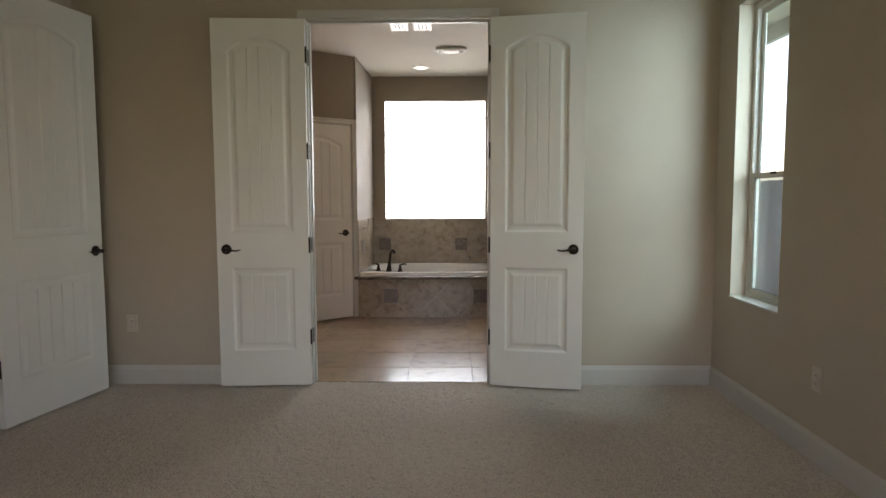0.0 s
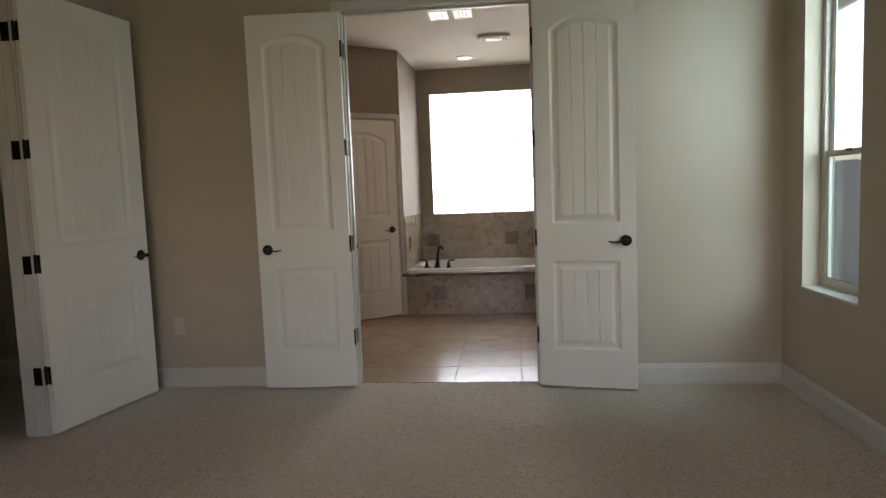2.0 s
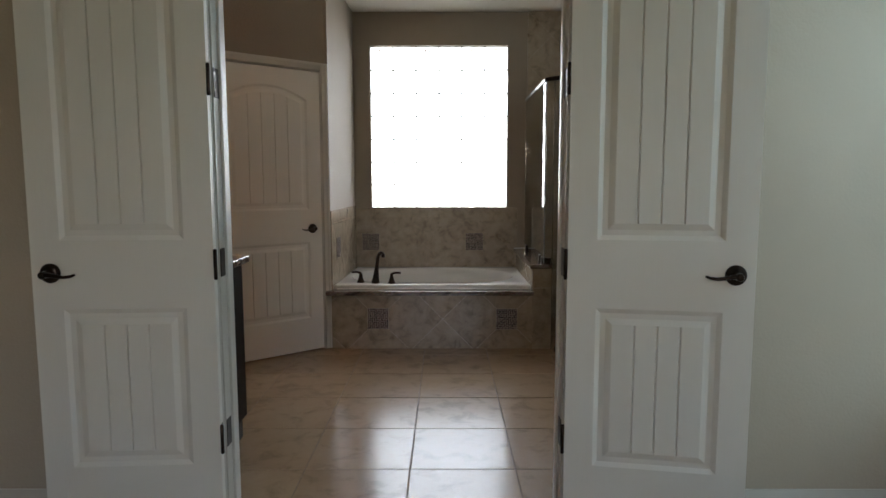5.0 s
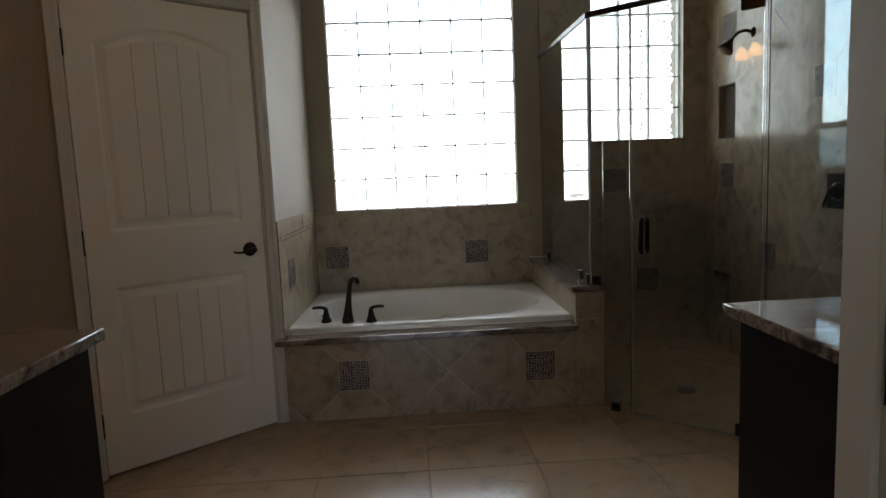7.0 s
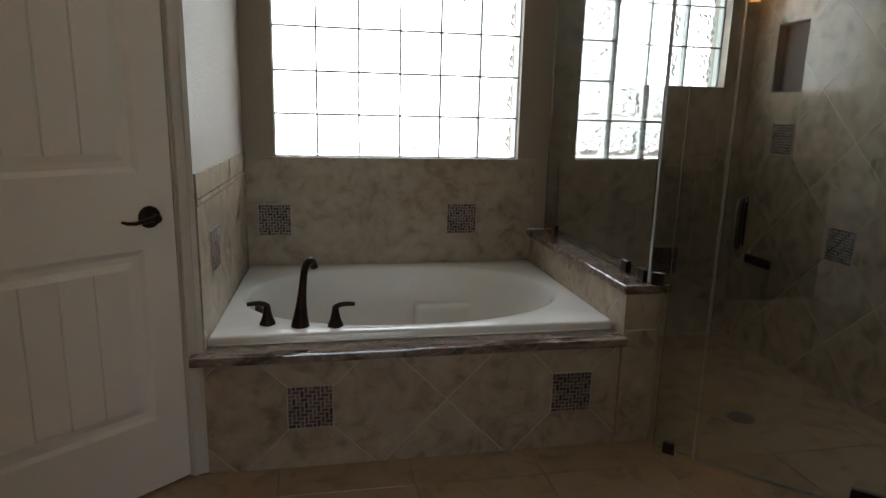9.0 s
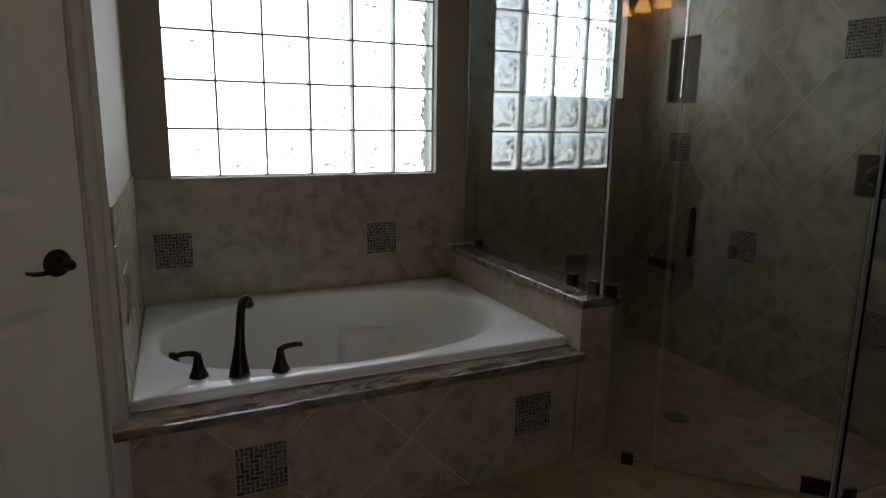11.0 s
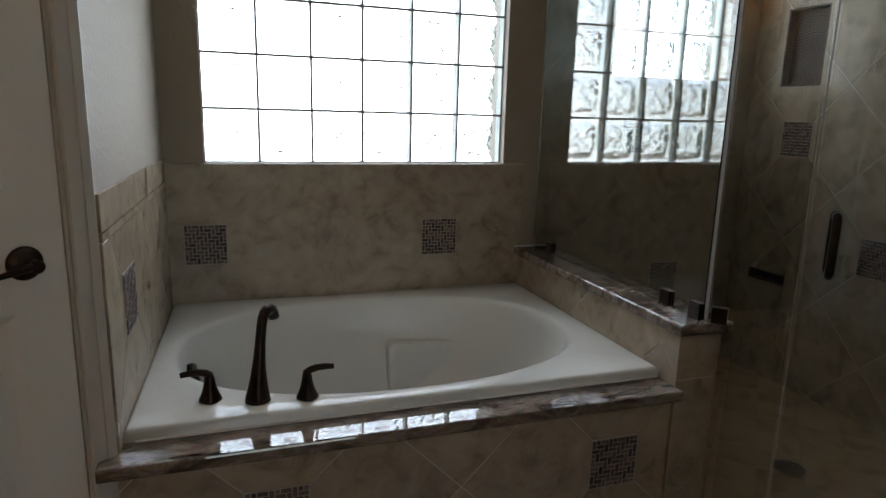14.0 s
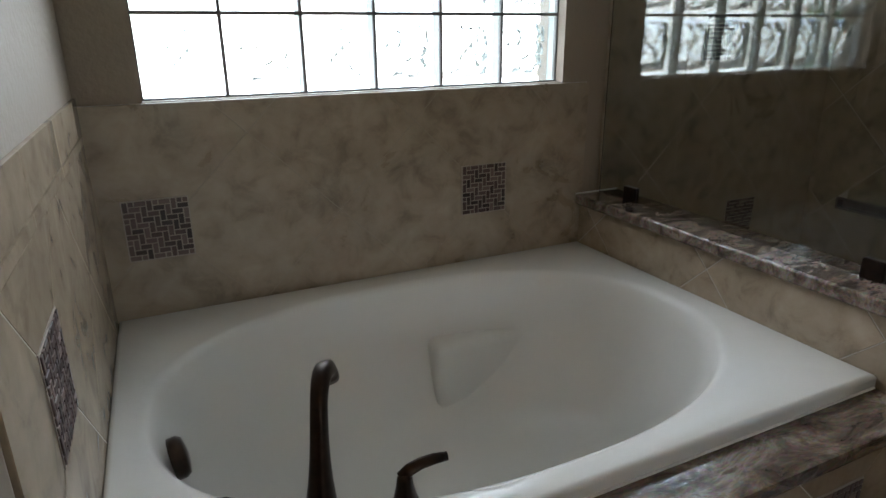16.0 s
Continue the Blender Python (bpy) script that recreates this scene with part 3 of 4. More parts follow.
def hinge(parent, z, s, t):
    """A butt hinge's knuckle and leaf on the hinge edge; s: the face on which the knuckle sits."""
    bm = bmesh.new()
    lathe(bm, [(0.004, -0.053), (0.0065, -0.050), (0.0065, 0.050), (0.004, 0.053)], Matrix.Translation((-0.006, s * (t / 2 + 0.002), z)), 10)
    box(bm, -0.0015, 0.001, -t / 2 + 0.004, t / 2 - 0.002, z - 0.05, z + 0.05)
    part("hinge", bm, BRONZE, parent, "dark bronze butt hinge", True)


def door(name, m, w, h, panels, label, way_end=True, hinges=(0.33, 0.95, 1.57, 2.19), knuckle=1, t=0.035, lever_z=0.925, backset=0.062):
    """A leaf with its hinge edge at x = 0, in its own axes."""
    th = thing(name, m, label, "door")
    part("leaf", leaf_frame(w, h, panels, t), DOOR, th)
    for p in panels:
        part("panel", leaf_panel(p, t, 5 if w > 0.7 else 4), DOOR, th, "raised panel of grooved planks")
    lever(th, w - backset, lever_z, t, -1)
    bm = boxes((w - 0.002, w + 0.0015, -0.012, 0.012, lever_z - 0.055, lever_z + 0.055))
    part("latch_plate", bm, BRONZE, th, "dark bronze latch plate")
    for z in hinges:
        hinge(th, z, knuckle, t)
    return th


def two_panels(w, h, stile=0.115, low=0.24, lock0=0.80, lock1=1.035, rise=0.085):
    return [(stile, w - stile, low, lock0, 0.0), (stile, w - stile, lock1, h - 0.205, rise)]


# double doors folded back nearly flat against the bedroom wall
H1 = 2.42
LEAF = 0.602
a_left = math.degrees(math.atan2(4.045 - 4.085, -1.70 - DOOR_L))
door("door_1", pose(DOOR_L - 0.004, 4.085, 0.012, 0, 0, a_left), LEAF, H1, two_panels(LEAF, H1, 0.097), "white arched two-panel plank door folded open against the wall", knuckle=1)
a_right = math.degrees(math.atan2(3.978 - 4.085, 0.714 - DOOR_R))
door("door_2", pose(DOOR_R + 0.004, 4.085, 0.012, 0, 0, a_right), LEAF, H1, two_panels(LEAF, H1, 0.097), "white arched two-panel plank door swung open into the bedroom", knuckle=-1)
a_entry = math.degrees(math.atan2(3.985 - 3.225, -2.45 + 2.605))
door("door_3", pose(-2.605, 3.225, 0.014, 0, 0, a_entry), 0.775, 2.42, two_panels(0.775, 2.42), "white tall two-panel bedroom entry door standing wide open", knuckle=1)
slant_in = pose(DDX, DDY, 0, 0, 0, DDT)
closet_door = door("door_4", slant_in @ pose(DD1 - 0.004, -0.018, 0.010, 0, 0, 180), DD1 - DD0 - 0.008, 2.015, two_panels(DD1 - DD0 - 0.008, 2.015, 0.10), "closed white arched two-panel closet door in the slanted wall", hinges=(0.22, 1.0, 1.8), knuckle=-1, lever_z=0.898, backset=0.077)
part("privacy_pin", boxes((DD1 - DD0 - 0.034, DD1 - DD0 - 0.022, 0.0170, 0.0195, 0.892, 0.912), bevel=0.002), BRONZE, closet_door, "small dark bronze pin plate")


# ---- windows ----
def sash_window(name, y0, y1, z0, z1, label):
    """A tall single-hung vinyl window set in a drywall return of the outer wall."""
    th = thing(name, pose(1.615, 0, 0), label, "window", kind="structure")
    x0, x1 = 0.095, 0.150
    f = 0.035
    for r in ((x0, x1, y0, y0 + f, z0, z1), (x0, x1, y1 - f, y1, z0, z1), (x0, x1, y0 + f, y1 - f, z0, z0 + f), (x0, x1, y0 + f, y1 - f, z1 - f, z1)):
        part("window_frame", boxes(r, bevel=0.003), VINYL, th)
    zm = 1.385
    for nm, xa, xb, za, zb in (("upper_sash", x0 + 0.028, x0 + 0.048, zm, z1 - f), ("lower_sash", x0 + 0.004, x0 + 0.024, z0 + f, zm + 0.032)):
        s = 0.028
        bm = boxes((xa, xb, y0 + f, y0 + f + s, za, zb), (xa, xb, y1 - f - s, y1 - f, za, zb), (xa, xb, y0 + f + s, y1 - f - s, za, za + s), (xa, xb, y0 + f + s, y1 - f - s, zb - s, zb), bevel=0.002)
        sash = part(nm, bm, VINYL, th)
        xm = (xa + xb) / 2
        g = part("pane", boxes((xm - 0.002, xm + 0.002, y0 + f + s - 0.004, y1 - f - s + 0.004, za + s - 0.004, zb - s + 0.004)), PANE, sash, "clear pane")
        g.visible_shadow = False
        ya, yb, zc, zd, d = y0 + f + s, y1 - f - s, za + s, zb - s, 0.0045
        for r in ((xm - 0.006, xm - 0.002, ya, ya + d, zc, zd), (xm - 0.006, xm - 0.002, yb - d, yb, zc, zd), (xm - 0.006, xm - 0.002, ya + d, yb - d, zc, zc + d), (xm - 0.006, xm - 0.002, ya + d, yb - d, zd - d, zd)):
            part("glazing_bead", boxes(r), BEAD, sash, "dark grey-green glazing bead")
    part("track", boxes((x0 + 0.03, x0 + 0.034, y1 - f - 0.004, y1 - f - 0.001, zm + 0.04, z1 - 0.32)), SHADOW_GAP, th, "dark sash track")
    part("sash_lock", boxes((x0 - 0.006, x0 + 0.004, (y0 + y1) / 2 - 0.03, (y0 + y1) / 2 + 0.03, zm + 0.020, zm + 0.034), bevel=0.003), SHADOW_GAP, th)
    sc = part("screen", boxes((x1 - 0.008, x1 - 0.006, y0 + f, y1 - f, z0 + f, zm)), SCREEN, th, "grey insect screen")
    sc.visible_shadow = False
    part("window_sill", boxes((-0.012, x0, y0 - 0.0, y1 + 0.0, z0 - 0.004, z0 + 0.010), bevel=0.003), TRIM, th, "white painted sill")
    return th


sash_window("window_1", WIN_Y0, WIN_Y1, WIN_Z0, WIN_Z1, "tall single-hung bedroom window with grey screen outside its lower sash")
sash_window("window_2", BWIN[0], BWIN[1], BWIN[2], BWIN[3], "tall single-hung bathroom window beside the shower")
# unseen window added behind the walk to let the fill light in
th = thing("window_3", pose(0, -2.4, 0), "unseen wide window added behind the walk to let in light", "window", kind="structure")
for r in ((-1.485, -1.44, -0.11, -0.06, 0.75, 2.25), (0.87, 0.915, -0.11, -0.06, 0.75, 2.25), (-1.44, 0.87, -0.11, -0.06, 0.75, 0.795), (-1.44, 0.87, -0.11, -0.06, 2.205, 2.25), (-0.31, -0.26, -0.11, -0.06, 0.795, 2.205)):
    part("window_frame", boxes(r, bevel=0.003), VINYL, th)


def block_mesh(w, h):
    """One hollow-looking glass block with pillowed faces."""
    bm = bmesh.new()
    box(bm, -w / 2, w / 2, -0.038, 0.038, -h / 2, h / 2, 0.007, 2)
    me = bpy.data.meshes.new("glass_block")
    bmesh.ops.recalc_face_normals(bm, faces=bm.faces)
    bm.to_mesh(me)
    bm.free()
    me.materials.append(BLOCK)
    me.materials.append(BLOCK_FACE)
    me.materials.append(BLOCK_SIDE)
    for f in me.polygons:
        f.material_index = 2 if abs(f.normal.y) < 0.3 else 1 if f.normal.y < 0.5 else 0
    return me


def block_window(name, x0, x1, z0, z1, cols, rows, label):
    th = thing(name, pose(x0, 7.76, z0), label, "glass-block window", kind="structure")
    pw, ph = (x1 - x0) / cols, (z1 - z0) / rows
    joint = 0.0075
    bm = bmesh.new()
    for i in range(cols + 1):
        x = i * pw
        box(bm, max(x - joint / 2, 0), min(x + joint / 2, x1 - x0), -0.0395, -0.016, 0, z1 - z0)
    for j in range(rows + 1):
        z = j * ph
        for i in range(cols):
            box(bm, i * pw + (joint / 2), (i + 1) * pw - joint / 2, -0.0395, -0.016, max(z - joint / 2, 0), min(z + joint / 2, z1 - z0))
    part("mortar_joints", bm, MORTAR, th)
    me = block_mesh(pw - joint + 0.001, ph - joint + 0.001)
    for i in range(cols):
        for j in range(rows):
            b = new("glass_block", me)
            b.parent = th
            b.matrix_basis = pose((i + 0.5) * pw, 0, (j + 0.5) * ph) @ Matrix.Rotation(math.pi * ((i + 2 * j) % 2), 4, 'Y')
            b.visible_shadow = False


block_window("window_4", WX0, WX1, WZ0, WZ1, 6, 7, "large wavy glass-block window over the tub")
block_window("window_5", SX0, SX1, SZ0, SZ1, 3, 5, "small wavy glass-block window in the shower")


# ---- outside ----
tagged(link("ground", boxes((-400, 400, -400, 400, -0.5, -0.3)), LAWN), "green lawn round the house", "lawn", kind="structure")


# added slab: sends grey rather than lawn green through the glass blocks
CONCRETE = plain("patio_concrete", (0.42, 0.40, 0.36), 0.85, 0.0, (0.34, 0.32, 0.29), 3, 0.3)
tagged(link("patio", boxes((-5.8, 4.4, 7.87, 12.15, -0.31, -0.24), bevel=0.01), CONCRETE), "unseen pale concrete patio added behind the house", "patio", kind="structure")


def fence(name, m, length, label, material, top=1.50):
    th = thing(name, m, label, "fence")
    w = 0.14
    me = None
    for i in range(int(length / (w + 0.006))):
        if me is None:
            ob = part("board", boxes((0, w, 0, 0.018, -0.30, top)), material, th)
            me = ob.data
        else:
            ob = new("board", me)
            ob.parent = th
        ob.matrix_basis = pose(i * (w + 0.006), 0, (i * 37 % 5) * 0.003)
    for z in (0.0, top - 0.35):
        part("rail", boxes((0, length, 0.018, 0.055, z, z + 0.085)), material, th)


fence("fence", pose(4.6, 12.0, 0, 0, 0, -90), 14.0, "weathered grey board fence along the side yard", FENCE)
# added back fence, kept low so the sky panel shows above it
fence("fence", pose(-6.0, 12.2, 0), 10.6, "unseen low pale cedar board fence added across the back yard", CEDAR, 0.85)


def neighbour():
    th = thing("house", pose(9.5, -1.0, -0.3), "beige stucco neighbouring house with a dark shingle roof", "house")
    part("wall", boxes((0, 8, 0, 11, 0, 2.9)), STUCCO, th)
    bm = bmesh.new()
    v = [bm.verts.new(p) for p in ((-0.4, -0.4, 2.85), (8.4, -0.4, 2.85), (8.4, 11.4, 2.85), (-0.4, 11.4, 2.85), (4, 3.4, 4.9), (4, 7.6, 4.9))]
    for f in ((0, 1, 4), (1, 2, 5, 4), (2, 3, 5), (3, 0, 4, 5), (0, 3, 2, 1)):
        bm.faces.new([v[i] for i in f])
    part("roof", bm, SHINGLE, th)
    for y in (2.0, 7.5):
        wdw = part("window", boxes((-0.03, 0.02, y, y + 1.2, 1.0, 2.2), bevel=0.01), VINYL, th)
        part("pane", boxes((-0.036, -0.032, y + 0.07, y + 1.13, 1.07, 2.13)), SHADOW_GAP, wdw)


neighbour()
# pale capped pipe standing outside the bedroom window
vp = thing("vent_pipe", pose(2.45, 4.68, -0.3), "white plastic pipe with rounded cap standing on lawn", "pipe")
part("pipe", lathe(bmesh.new(), [(0.03, 0.0), (0.03, 1.50)], seg=14), WHITE_METAL, vp, "", True)
part("cap", lathe(bmesh.new(), [(0.045, 1.50), (0.05, 1.56), (0.04, 1.62), (0.015, 1.65)], seg=14), WHITE_METAL, vp, "", True)


# ---- tub ----
TUB_X0, TUB_X1, TUB_Y0, TUB_Y1, RIM_Z = -1.1105, 0.3435, 6.628, 7.6602, 0.472


def tub():
    th = thing("bathtub", pose(0, 0, 0), "white acrylic oval drop-in bathtub set in a granite deck", "bathtub")
    cx, cy, rx, ry = -0.403, 7.128, 0.664, 0.440
    n = 72
    bm = bmesh.new()

    def ring(sx, sy, z, dx=0.0, square=2.25):
        out = []
        for i in range(n):
            a = 2 * math.pi * i / n
            c, s = math.cos(a), math.sin(a)
            out.append(bm.verts.new((cx + dx + sx * math.copysign(abs(c) ** (2 / square), c), cy + sy * math.copysign(abs(s) ** (2 / square), s), z)))
        return out

    def rect(x0, x1, y0, y1, z):
        out = []
        for i in range(n):
            a = 2 * math.pi * i / n
            c, s = math.cos(a), math.sin(a)
            k = 1 / max(abs(c), abs(s))
            out.append(bm.verts.new(((x0 + x1) / 2 + (x1 - x0) / 2 * c * k, (y0 + y1) / 2 + (y1 - y0) / 2 * s * k, z)))
        return out
    loops = [rect(TUB_X0, TUB_X1, TUB_Y0, TUB_Y1, 0.440), rect(TUB_X0, TUB_X1, TUB_Y0, TUB_Y1, RIM_Z - 0.010), rect(TUB_X0 + 0.004, TUB_X1 - 0.004, TUB_Y0 + 0.004, TUB_Y1 - 0.004, RIM_Z - 0.003), rect(TUB_X0 + 0.012, TUB_X1 - 0.012, TUB_Y0 + 0.012, TUB_Y1 - 0.012, RIM_Z),
             ring(rx + 0.012, ry + 0.010, RIM_Z), ring(rx, ry, RIM_Z - 0.004), ring(rx - 0.012, ry - 0.011, RIM_Z - 0.018), ring(rx - 0.022, ry - 0.020, RIM_Z - 0.06),
             ring(rx - 0.06, ry - 0.045, RIM_Z - 0.17, 0.0), ring(rx - 0.10, ry - 0.075, RIM_Z - 0.28, -0.01), ring(rx - 0.15, ry - 0.105, RIM_Z - 0.36, -0.02), ring(rx - 0.20, ry - 0.14, RIM_Z - 0.40, -0.03), ring(rx - 0.30, ry - 0.22, RIM_Z - 0.415, -0.03)]
    # the flange is scribed to the side wall, which runs a little out of square
    for loop in loops[:4]:
        for v in loop:
            if v.co.x < -1.0:
                v.co.x += 0.030 * (v.co.y - 7.66)
    for a, b in zip(loops, loops[1:]):
        for i in range(n):
            f = bm.faces.new((a[i], a[(i + 1) % n], b[(i + 1) % n], b[i]))
            f.material_index = 1 if a in loops[:5] else 0
    bm.faces.new(loops[-1])
    shell = part("shell", bm, ACRYLIC, th, "", True)
    shell.data.materials.append(POLISHED)
    # moulded armrest ledge in the far side of the basin
    bm = bmesh.new()
    box(bm, -0.305, 0.06, 7.442, 7.70, RIM_Z - 0.44, RIM_Z - 0.170, 0.035, 6)
    part("armrest", bm, ACRYLIC, th, "moulded armrest ledge", True)
    bm = bmesh.new()
    m = Matrix.Translation((-1.020, 7.115, 0.390)) @ Matrix.Rotation(radians(80), 4, 'Y')
    lathe(bm, [(0.042, -0.006), (0.042, 0.010), (0.036, 0.019), (0.014, 0.023)], m, 24)
    part("overflow_plate", bm, BRONZE, th, "dark bronze overflow plate", True)
    bm = bmesh.new()
    lathe(bm, [(0.035, 0.0), (0.035, 0.003), (0.028, 0.006)], Matrix.Translation((-0.80, 7.115, RIM_Z - 0.4145)), 24)
    part("drain", bm, BRONZE, th, "", True)


tub()
deck = thing("tub_deck", pose(0, 0, 0), "polished brown granite ledge along the front of the tub", "granite ledge")
part("slab", boxes((-1.185, 0.352, 6.515, 6.640, 0.408, 0.440), bevel=0.006, seg=2), GRANITE, deck)
part("caulk_bead", boxes((-1.118, 0.340, 6.6235, 6.6290, 0.4395, 0.4445), bevel=0.0015), WHITE_METAL, deck, "white caulk bead")
tagged(link("tub_apron", boxes((-1.148, 0.345, 6.566, 6.605, -0.02, 0.408), (-1.125, 0.345, 6.605, 7.66, -0.02, 0.02)), GROUT), "tile-faced front of the tub platform", "tub apron", kind="structure")


def roman_tap():
    th = thing("tub_spout", pose(-0.836, 6.712, RIM_Z), "tall curved oil-rubbed bronze roman tub spout", "tap")
    wx, wy = math.sin(radians(27)), math.cos(radians(27))
    shape = [(0.000, 0.003, 0.0290), (0.000, 0.010, 0.0285), (0.003, 0.028, 0.0245), (0.007, 0.050, 0.0205), (0.012, 0.080, 0.0165), (0.018, 0.108, 0.0140), (0.024, 0.135, 0.0127), (0.030, 0.160, 0.0121), (0.036, 0.180, 0.0118),
             (0.044, 0.196, 0.0120), (0.056, 0.207, 0.0126), (0.070, 0.212, 0.0134), (0.086, 0.210, 0.0142), (0.100, 0.203, 0.0148), (0.110, 0.192, 0.0150), (0.116, 0.183, 0.0148)]
    bm = bmesh.new()
    tube(bm, [(wx * o, wy * o, z * 1.055) for o, z, r in shape], [r for o, z, r in shape], 20, 1.0, 0.72)
    part("spout", bm, BRONZE, th, "", True)
    part("base_flange", lathe(bmesh.new(), [(0.033, 0.0), (0.033, 0.003), (0.031, 0.006)], seg=24), BRONZE, th, "", True)


roman_tap()


def tub_handle(m, label, way):
    th = thing("tub_tap", m, label, "tap handle", "tub tap handles")
    bm = bmesh.new()
    tube(bm, [(0, 0, z) for z in (0.0, 0.006, 0.016, 0.032, 0.050, 0.064, 0.072)], [0.0265, 0.0262, 0.0215, 0.0165, 0.0128, 0.0112, 0.0085], 20, 1.0, 0.72)
    part("body", bm, BRONZE, th, "", True)
    bm = bmesh.new()
    tube(bm, [(-way * 0.006, 0, 0.066), (way * 0.008, -0.001, 0.076), (way * 0.026, -0.002, 0.081), (way * 0.048, -0.004, 0.082), (way * 0.070, -0.006, 0.080)], [0.0095, 0.0098, 0.0092, 0.0085, 0.0072], 14, 0.62, 0.8)
    part("lever", bm, BRONZE, th, "", True)


tub_handle(pose(-0.953, 6.745, RIM_Z, 0, 0, 6), "flared bronze tub tap handle with lever turned out", -1)
tub_handle(pose(-0.711, 6.697, RIM_Z, 0, 0, 4), "flared bronze tub tap handle with lever", 1)

# pony wall between tub and shower
tagged(link("pony_wall", boxes((0.352, 0.482, 6.556, 7.66, -0.02, 0.606)), GROUT), "low tiled wall between tub and shower", "low wall", kind="structure")
cap = thing("pony_cap", pose(0, 0, 0), "polished brown granite cap on the low wall", "granite cap")
part("slab", boxes((0.322, 0.508, 6.520, 7.660, 0.606, 0.640), bevel=0.008, seg=3), GRANITE, cap)
part("caulk_bead", boxes((0.324, 0.505, 7.6575, 7.6605, 0.6395, 0.6440), bevel=0.001), WHITE_METAL, cap, "white caulk bead")


# ---- shower ----
GLASS_TOP = 1.955
C1, C2, C3 = Vector((0.425, 6.545)), Vector((0.995, 5.975)), Vector((1.575, 5.955))
SEAM = 0.16


def glass_sheet(parent, a, b, z0, z1, label=""):
    """A 10 mm sheet standing on the line from a to b."""
    d = (b - a)
    ob = part("glass_sheet", boxes((0, d.length, -0.005, 0.005, z0, z1), bevel=0.0008), SHOWER_PANE, parent, label)
    ob.matrix_basis = pose(a.x, a.y, 0, 0, 0, math.degrees(math.atan2(d.y, d.x)))
    return ob


def clip_on(parent, at, turn, w=0.045, h=0.045, t=0.030):
    ob = part("clamp", boxes((-w / 2, w / 2, -t / 2, t / 2, 0, h), bevel=0.004, seg=2), BRONZE, parent, "dark bronze glass clamp")
    ob.matrix_basis = pose(*at, 0, 0, turn)


def strip(parent, at, z0, z1, turn=0):
    ob = part("seal_strip", boxes((-0.002, 0.002, -0.0055, 0.0055, z0, z1)), GASKET, parent, "clear vinyl seal strip")
    ob.matrix_basis = pose(at.x, at.y, 0, 0, 0, turn)
    ob.visible_shadow = False


enc = thing("shower_enclosure", pose(0, 0, 0), "frameless clear glass shower screen with dark bronze clamps", "shower screen")
glass_sheet(enc, Vector((0.425, 7.655)), C1 + Vector((0, 0.008)), 0.641, GLASS_TOP)
diag = (C2 - C1).normalized()
S0 = C1 + diag * 0.075
glass_sheet(enc, S0, C1 + diag * (SEAM + 0.055), 0.012, GLASS_TOP)
glass_sheet(enc, C1 + diag * 0.008, S0, 0.641, GLASS_TOP)
glass_sheet(enc, C2 + Vector((0.012, -0.010)), C3, 0.012, GLASS_TOP)
strip(enc, C1, 0.645, GLASS_TOP, 22)
strip(enc, C1 + diag * (SEAM + 0.062), 0.012, GLASS_TOP, -45)
strip(enc, C2 + Vector((0.004, -0.004)), 0.012, GLASS_TOP, -22)
for y, t in ((7.50, 90), (6.722, 90), (6.585, 90)):
    clip_on(enc, (0.425, y, 0.640), t, 0.05, 0.048)
clip_on(enc, (C1.x + diag.x * 0.035, C1.y + diag.y * 0.035, 0.640), -45, 0.045, 0.048)
clip_on(enc, (0.520, 6.450, 0.0), -45)
clip_on(enc, (1.062, 5.955, 0.0), 0)
rail = bmesh.new()
box(rail, -0.0, (C1 - Vector((0.425, 7.66))).length, -0.012, 0.012, GLASS_TOP, GLASS_TOP + 0.028, 0.003)
rl = part("header_rail", rail, BRONZE, enc, "dark bronze header rail")
rl.matrix_basis = pose(0.425, 7.66, 0, 0, 0, -90)
rl = part("header_rail", box(bmesh.new(), 0.0, (C2 - C1).length, -0.012, 0.012, GLASS_TOP, GLASS_TOP + 0.028, 0.003), BRONZE, enc, "dark bronze header rail")
rl.matrix_basis = pose(C1.x, C1.y, 0, 0, 0, -45)
rl = part("header_rail", box(bmesh.new(), 0.0, (C3 - C2).length, -0.012, 0.012, GLASS_TOP, GLASS_TOP + 0.028, 0.003), BRONZE, enc, "dark bronze header rail")
rl.matrix_basis = pose(C2.x, C2.y, 0, 0, 0, -2)

sd = thing("shower_door", pose(0, 0, 0), "frameless clear glass shower door with bronze handle", "shower door")
D0, D1 = C1 + diag * (SEAM + 0.070), C2 - diag * 0.006
glass_sheet(sd, D0, D1, 0.012, GLASS_TOP - 0.006)
for z in (0.02, 1.85):
    clip_on(sd, (D1.x - diag.x * 0.045, D1.y - diag.y * 0.045, z), -45, 0.09, 0.055)
hp = C1 + diag * (SEAM + 0.125)
for s in (-1, 1):
    nv = Vector((diag.y, -diag.x)) * s
    bm = bmesh.new()
    pts = [(hp.x + nv.x * o, hp.y + nv.y * o, z) for o, z in ((0.004, 0.822), (0.030, 0.822), (0.038, 0.830), (0.038, 0.97), (0.030, 0.978), (0.004, 0.978))]
    tube(bm, pts, 0.0115, 12)
    part("pull_handle", bm, BRONZE, sd, "dark bronze D-shaped pull handle", True)
part("door_sweep", boxes((0, (D1 - D0).length, -0.006, 0.006, 0.004, 0.014)), GASKET, sd).matrix_basis = pose(D0.x, D0.y, 0, 0, 0, -45)

